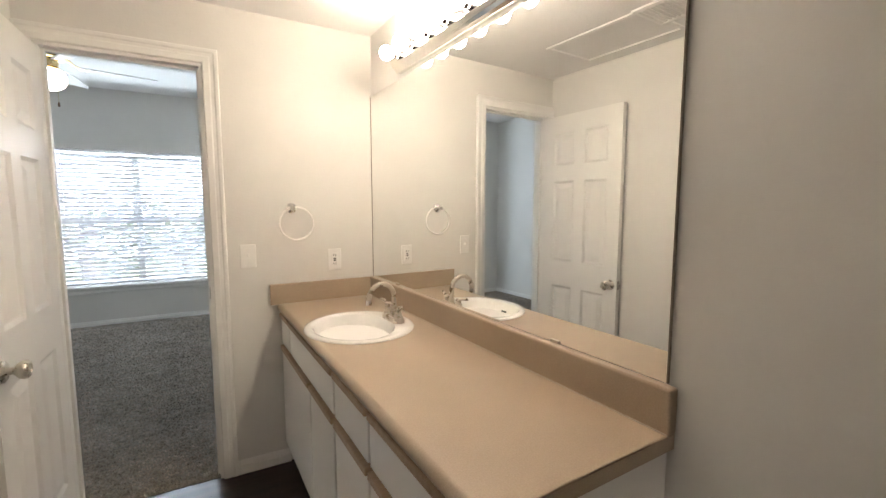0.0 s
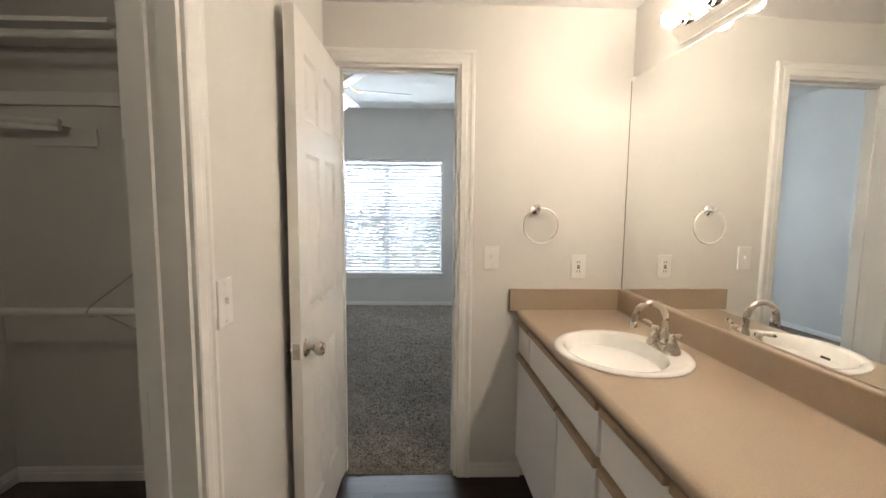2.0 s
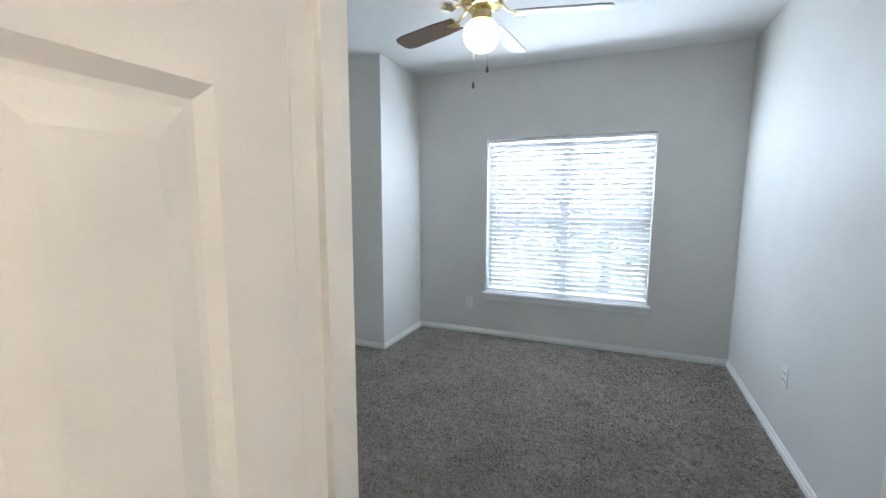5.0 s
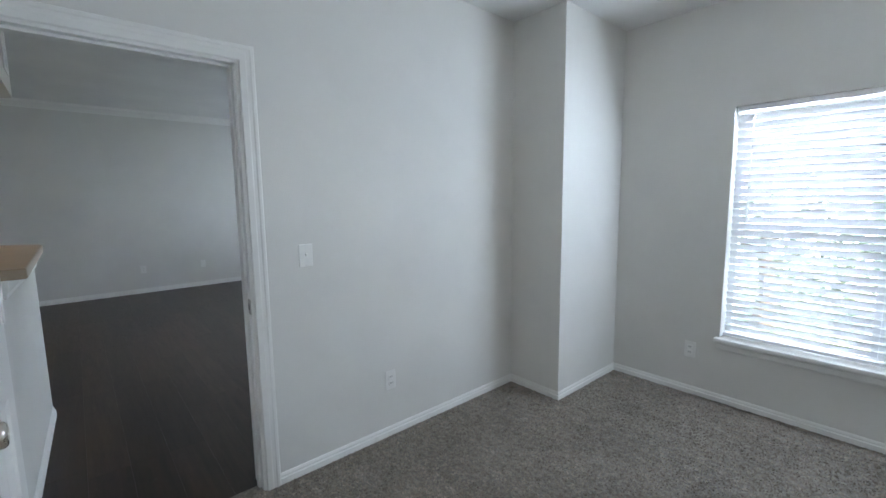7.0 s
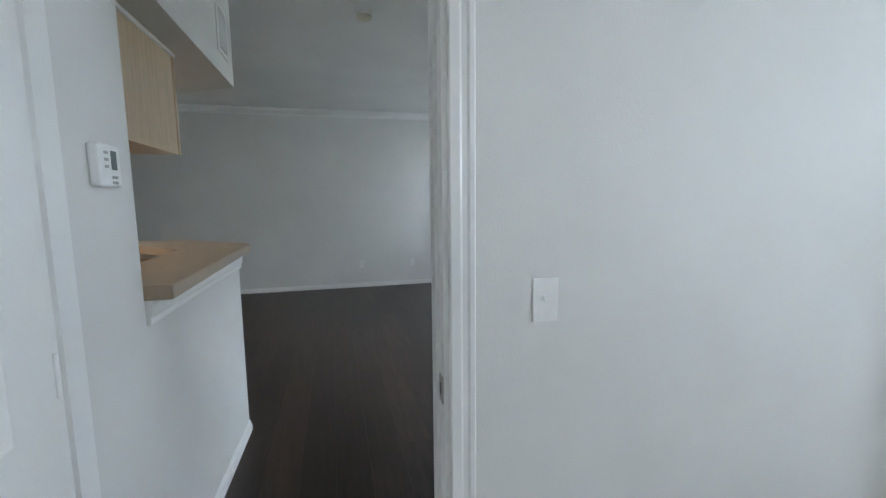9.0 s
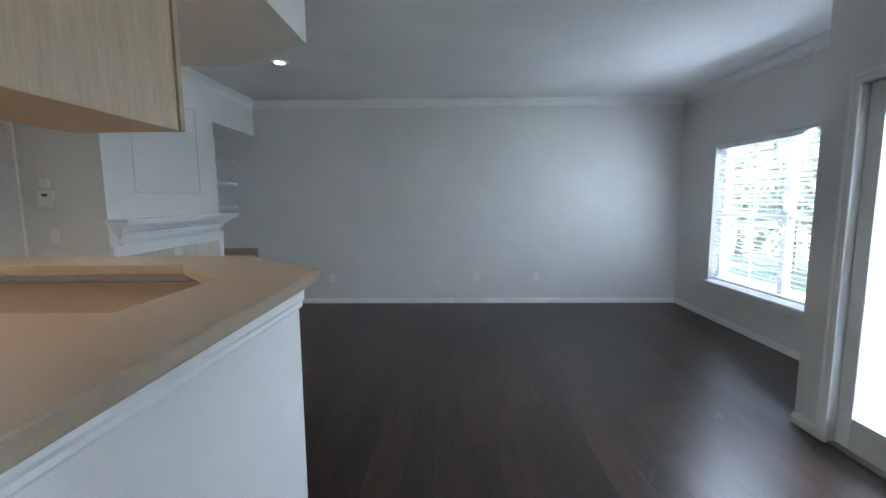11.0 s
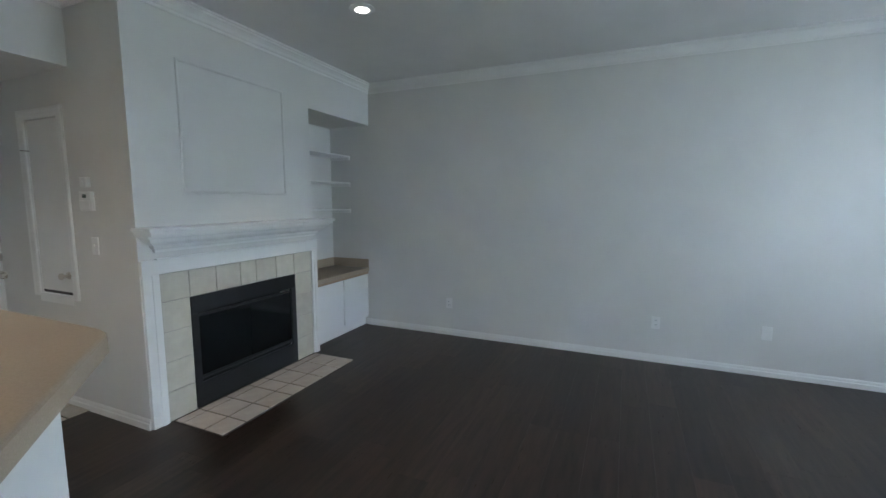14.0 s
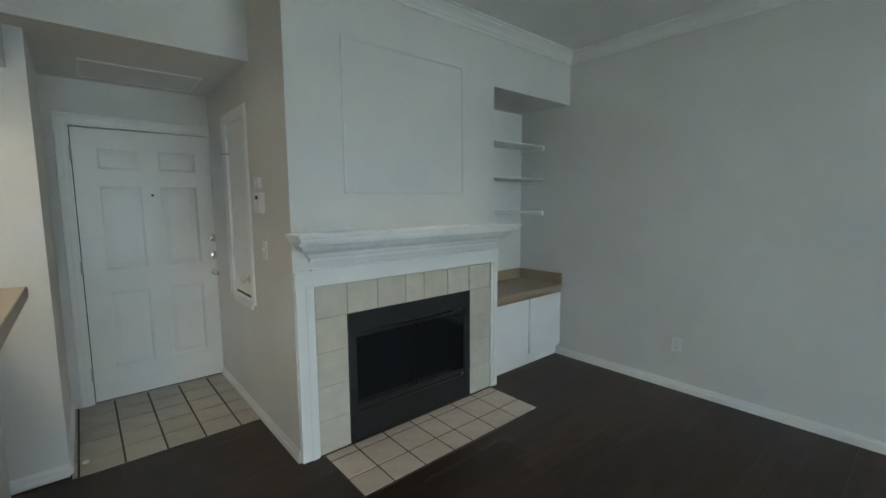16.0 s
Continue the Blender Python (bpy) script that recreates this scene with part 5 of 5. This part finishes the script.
part("catch", tube([(-0.004, -0.19, 1.03), (0.035, -0.19, 1.03), (0.042, -0.20, 1.03)], 0.005, 8), STEEL, ud, "small steel hook catch")
kp = thing("alarm_keypad", "white alarm keypad with a small display", "keypad", (FE, 0.075, 1.468))
part("case", bbox(0.0, 0.028, -0.062, 0.062, -0.062, 0.062, 0.006, 3), PLATE, kp)
part("display", bbox(0.0275, 0.0292, -0.022, 0.022, 0.022, 0.044, 0.001), LCD, kp, "grey display")
part("flap", bbox(0.028, 0.032, -0.055, 0.055, -0.055, 0.005, 0.002), PLATE, kp)
cm = thing("door_sensor", "small white wall sensor box", "sensor", (FE, 0.072, 1.590))
part("case", bbox(0.0, 0.030, -0.035, 0.035, -0.032, 0.032, 0.006, 3), PLATE, cm)
part("knob_button", lathe([(0.010, 0.030), (0.009, 0.034), (0.0, 0.035)], (0, 0.0, 0), 14, "x"), PLATE, cm)
ht = thing("entry_hatch", "flush access hatch in the entry soffit", "hatch", (-5.45, -0.82, EZ))
part("hatch_trim", sweep([(-0.33, -0.22), (0.33, -0.22), (0.33, 0.22), (-0.33, 0.22)], [(0, 0), (0, -0.004), (0.012, -0.007), (0.012, 0)], lambda u, v, w: (u, v, w), True), TRIM, ht)
part("hatch_panel", bbox(-0.329, 0.329, -0.219, 0.219, -0.003, -0.0005, 0), WALL, ht)
ds = thing("door_stop", "small white door stop on the entry tiles", "door stop", (-4.985, -0.28, 0.006))
part("dome", lathe([(0.016, 0.0), (0.016, 0.006), (0.010, 0.014), (0.0, 0.016)], seg=16), PLATE, ds, smooth=True)

# ---- outside ----
setting("backdrop", bbox(-60, 50, 17.0, 17.1, -0.3, 16, 0), HAZE, "bright hazy sky behind the trees", "sky")
grd = setting("ground", bbox(-400, 400, 6.6, 800, -0.35, -0.30, 0), GRASS, "shaded grassy ground outside", "ground")
setting("pavement", bbox(-30, -7.6, 7.6, 9.4, -0.299, -0.24, 0.02), PAVE, "pale concrete walk outside the windows", "pavement")


def tree(at, height, spread, leaves, seed):
    rnd = random.Random(seed)
    th = thing("tree", "leafy green tree outside the window", "tree", at, "trees outside")
    trunk = tube([(0, 0, 0), (0.05, 0.02, height * 0.25), (-0.04, 0.05, height * 0.5), (0.05, 0, height * 0.8)], [0.13, 0.10, 0.07, 0.03], 10)
    part("trunk", trunk, BARK, th, smooth=True)
    clumps = []
    for k in range(9):
        a = rnd.uniform(0, 6.28)
        z0 = height * rnd.uniform(0.25, 0.7)
        r = spread * rnd.uniform(0.5, 0.95)
        end = Vector((r * math.cos(a), r * math.sin(a), z0 + rnd.uniform(0.1, 0.6)))
        part("limb", tube([(0, 0, z0), tuple(end * 0.5 + Vector((0, 0, z0 * 0.52))), tuple(end)], [0.045, 0.03, 0.012], 7), BARK, th)
        clumps += [end, end * 0.6 + Vector((0, 0, z0 * 0.45))]
    verts, faces = [], []
    for k in range(leaves):
        c = clumps[rnd.randrange(len(clumps))]
        p = c + Vector((rnd.gauss(0, 0.42), rnd.gauss(0, 0.42), rnd.gauss(0, 0.42))) * spread * 0.55
        u = Vector((rnd.gauss(0, 1), rnd.gauss(0, 1), rnd.gauss(0, 0.6))).normalized()
        w = u.orthogonal().normalized()
        w.rotate(Matrix.Rotation(rnd.uniform(0, 6.28), 3, u))
        s = rnd.uniform(0.05, 0.10)
        n0 = len(verts)
        verts += [p - u * s, p + w * s * 0.45, p + u * s, p - w * s * 0.45]
        faces.append((n0, n0 + 1, n0 + 2, n0 + 3))
    me = bpy.data.meshes.new("crown")
    me.from_pydata([tuple(v) for v in verts], [], faces)
    me.materials.append(LEAF)
    cr = new("crown", me)
    cr.parent = th
    return th


for k, (x, y, h, s) in enumerate(((-1.9, 9.6, 1.9, 1.2), (-0.4, 10.2, 1.6, 1.2), (1.2, 9.7, 2.1, 1.3), (-7.6, 12.5, 4.2, 2.0), (-9.6, 11.6, 4.4, 2.0), (-5.6, 11.8, 4.0, 1.8), (-11.8, 12.5, 4.2, 2.0), (-9.0, 9.9, 2.7, 1.5), (-10.8, 10.5, 3.0, 1.6), (-12.8, 11.2, 3.2, 1.7), (-7.3, 9.7, 2.5, 1.3),
        (-13.6, 12.9, 4.6, 2.1), (-15.4, 11.8, 4.4, 2.0), (-16.6, 13.2, 4.8, 2.2), (-14.4, 10.6, 3.0, 1.6))):
    tree((x, y, -0.31), h, s, 1300 if k < 3 else 4200, 11 + k)

# ---- floors, piece by piece ----
rug = setting("carpet", bbox(RW - 0.065, RE, RS - 0.03, RN, -0.011, 0.003, 0), CARPET, "grey-brown cut pile bedroom carpet", "carpet")


sill_rug = part("carpet_strip", bbox(D1[0] + 0.016, D1[1] - 0.016, BN + 0.014, RS - 0.031, -0.009, 0.003, 0), CARPET, rug, "carpet edge in the doorway")


def carpet_tufts(parent, x0, x1, y0, y1, count, seed):
    """Loose twisted yarn ends standing in the pile, joined into one mesh."""
    rng = np.random.default_rng(seed)
    p = np.stack([rng.uniform(x0, x1, count), rng.uniform(y0, y1, count), np.full(count, 0.002)], 1)
    a = rng.uniform(0, 2 * np.pi, count)
    lean = rng.uniform(0.003, 0.011, count)
    top = p + np.stack([lean * np.cos(a), lean * np.sin(a), rng.uniform(0.004, 0.009, count)], 1)
    b = a + rng.uniform(0.9, 2.2, count)
    side = np.stack([np.cos(b), np.sin(b), np.zeros(count)], 1) * rng.uniform(0.0025, 0.0048, count)[:, None]
    verts = np.stack([p - side, p + side, top + side * 0.7, top - side * 0.7], 1).reshape(-1, 3)
    faces = np.arange(count * 4).reshape(-1, 4)
    me = bpy.data.meshes.new("pile")
    me.from_pydata(verts.tolist(), [], faces.tolist())
    me.materials.append(YARN)
    ob = new("pile", me)
    ob.parent = parent
    return tagged(ob, "loose grey-brown carpet yarn", kind="stuff")


def planks(name, x0, x1, y0, y1, label, seed, keep):
    """Dark planks laid along x; the shared boards are cut to length at the row ends."""
    fl = tagged(new(name), label, "floor", kind="structure")
    rnd = random.Random(seed)
    wdt, lng = 0.182, 1.22
    shared = {}

    def board(a, b, y, y2):
        key = (round(b - a, 3), round(y2 - y, 3))
        if key not in shared:
            bm = bmesh.new()
            g, t = 0.0003, 0.0004
            lo = [(g * 0.2, g * 0.2, -0.012), (key[0] - g * 0.2, g * 0.2, -0.012), (key[0] - g * 0.2, key[1] - g * 0.2, -0.012), (g * 0.2, key[1] - g * 0.2, -0.012)]
            md = [(x, yy, -t) for x, yy, _ in lo]
            hi = [(g + 0.0002, g, 0.0), (key[0] - g - 0.0002, g, 0.0), (key[0] - g - 0.0002, key[1] - g, 0.0), (g + 0.0002, key[1] - g, 0.0)]
            rings = [[bm.verts.new(p) for p in r] for r in (lo, md, hi)]
            for p, q in zip(rings, rings[1:]):
                for k in range(4):
                    bm.faces.new((p[k], p[(k + 1) % 4], q[(k + 1) % 4], q[k]))
            bm.faces.new(rings[2])
            bmesh.ops.recalc_face_normals(bm, faces=bm.faces[:])
            shared[key] = mesh_of("plank", bm, PLANK)
        ob = new("plank", shared[key])
        ob.parent = fl
        ob.location = (a, y, 0)
    y = y0
    while y < y1 - 0.01:
        y2 = min(y + wdt, y1)
        x = x0 - round(rnd.uniform(0.0, 1.1), 1)
        while x < x1 - 0.01:
            a, b = max(x, x0), min(x + lng, x1)
            if b - a > 0.02 and keep(a, b, y, y2):
                board(a, b, y, y2)
            x += lng
        y = y2
    return fl


carpet_tufts(rug, RW - 0.03, RE - 0.012, RS - 0.028, RN - 0.013, 150000, 8)
carpet_tufts(rug, D1[0] + 0.02, D1[1] - 0.02, BN + 0.014, RS - 0.028, 900, 9)
planks("floor_bathroom", -2.07, BE + 0.13, -0.9, RS - 0.03, "dark brown vinyl plank bathroom floor", 3, lambda a, b, y, y2: True)
planks("floor_living", LW, HX + 0.064, -0.16, LN, "dark brown vinyl plank living room floor", 4,
       lambda a, b, y, y2: not (y2 < FP and b < FE - 0.1) and not (a > -5.30 and y > 5.45) and not (a > -4.7 and y2 < 2.5))


def tiles(parent, x0, x1, y0, y1, cut, pitch, z, material, flip, first=0.0, cols=()):
    """Square tiles with a joint, from a corner; cut pieces end at the far sides."""
    shared = {}
    ys = []
    y = y0
    n = 0
    while y < y1 - 0.02:
        h = min(cut if (n == 0 and cut) else pitch, y1 - y)
        x = x0
        m = 0
        while x < x1 - 0.02:
            w = min(cols[m] if cols else first if (x == x0 and first) else pitch, x1 - x)
            m += 1
            key = (round(w, 3), round(h, 3))
            if key not in shared:
                bm = bmesh.new()
                j, c = 0.0058, 0.002
                rings = []
                for inset, up in ((j, 0.0), (j, 0.0055), (j + c, 0.0075)):
                    rings.append([bm.verts.new(p) for p in ((inset, inset, up), (w - inset, inset, up), (w - inset, h - inset, up), (inset, h - inset, up))])
                for p, q in zip(rings, rings[1:]):
                    for k in range(4):
                        bm.faces.new((p[k], p[(k + 1) % 4], q[(k + 1) % 4], q[k]))
                bm.faces.new(rings[2])
                bmesh.ops.recalc_face_normals(bm, faces=bm.faces[:])
                shared[key] = mesh_of("tile", bm, material)
            ob = new("tile", shared[key])
            ob.parent = parent
            ob.matrix_local = flip(x, y, z)
            x += w
        y += h
        n += 1


hearth = tagged(part("hearth", bbox(-7.440, -6.035, FP + 0.03, 1.016, -0.011, 0.0035, 0), GROUT, None), "pale square-tiled flush hearth with dark joints", "hearth")
tiles(hearth, -7.437, -6.038, FP + 0.033, 1.013, 0.075, 0.2045, 0.001, TILE_FLOOR, lambda x, y, z: pose(x, y, z), cols=(0.215, 0.212, 0.212, 0.153, 0.213, 0.210, 0.30))
ent = tagged(part("floor_entry", bbox(FE, EE, ED, -0.13, -0.011, 0.0030, 0), GROUT, None), "cream square-tiled entry floor with dark joints", "floor", kind="structure")
tiles(ent, FE + 0.002, EE - 0.002, ED + 0.01, -0.132, 0.195, 0.205, 0.0005, TILE_ENTRY, lambda x, y, z: pose(x, y, z), 0.136)


def wall_tile(x0, x1, z0, z1):
    """One upright tile on the fireplace face."""
    bm = bmesh.new()
    j, c, x, y = 0.0022, 0.002, 6.72, 0.006
    rings = []
    for inset, up in ((j, 0.0), (j, 0.0055), (j + c, 0.0075)):
        rings.append([bm.verts.new(p) for p in ((x0 + x + inset, y + up, z0 + inset), (x1 + x - inset, y + up, z0 + inset), (x1 + x - inset, y + up, z1 - inset), (x0 + x + inset, y + up, z1 - inset))])
    for p, q in zip(rings, rings[1:]):
        for k in range(4):
            bm.faces.new((p[k], p[(k + 1) % 4], q[(k + 1) % 4], q[k]))
    bm.faces.new(rings[2])
    bmesh.ops.recalc_face_normals(bm, faces=bm.faces[:])
    part("tile", bm, TILE_WALL, fire)


for k in range(4):
    wall_tile(F1 + 0.001, T1, k * 0.203, (k + 1) * 0.203)
    wall_tile(T0, F0 - 0.001, k * 0.203, (k + 1) * 0.203)
cuts = [T0, F0, -7.010, -6.798, -6.645, -6.432, F1, T1]
for a, b in zip(cuts, cuts[1:]):
    wall_tile(a, b, 0.812, TZ)
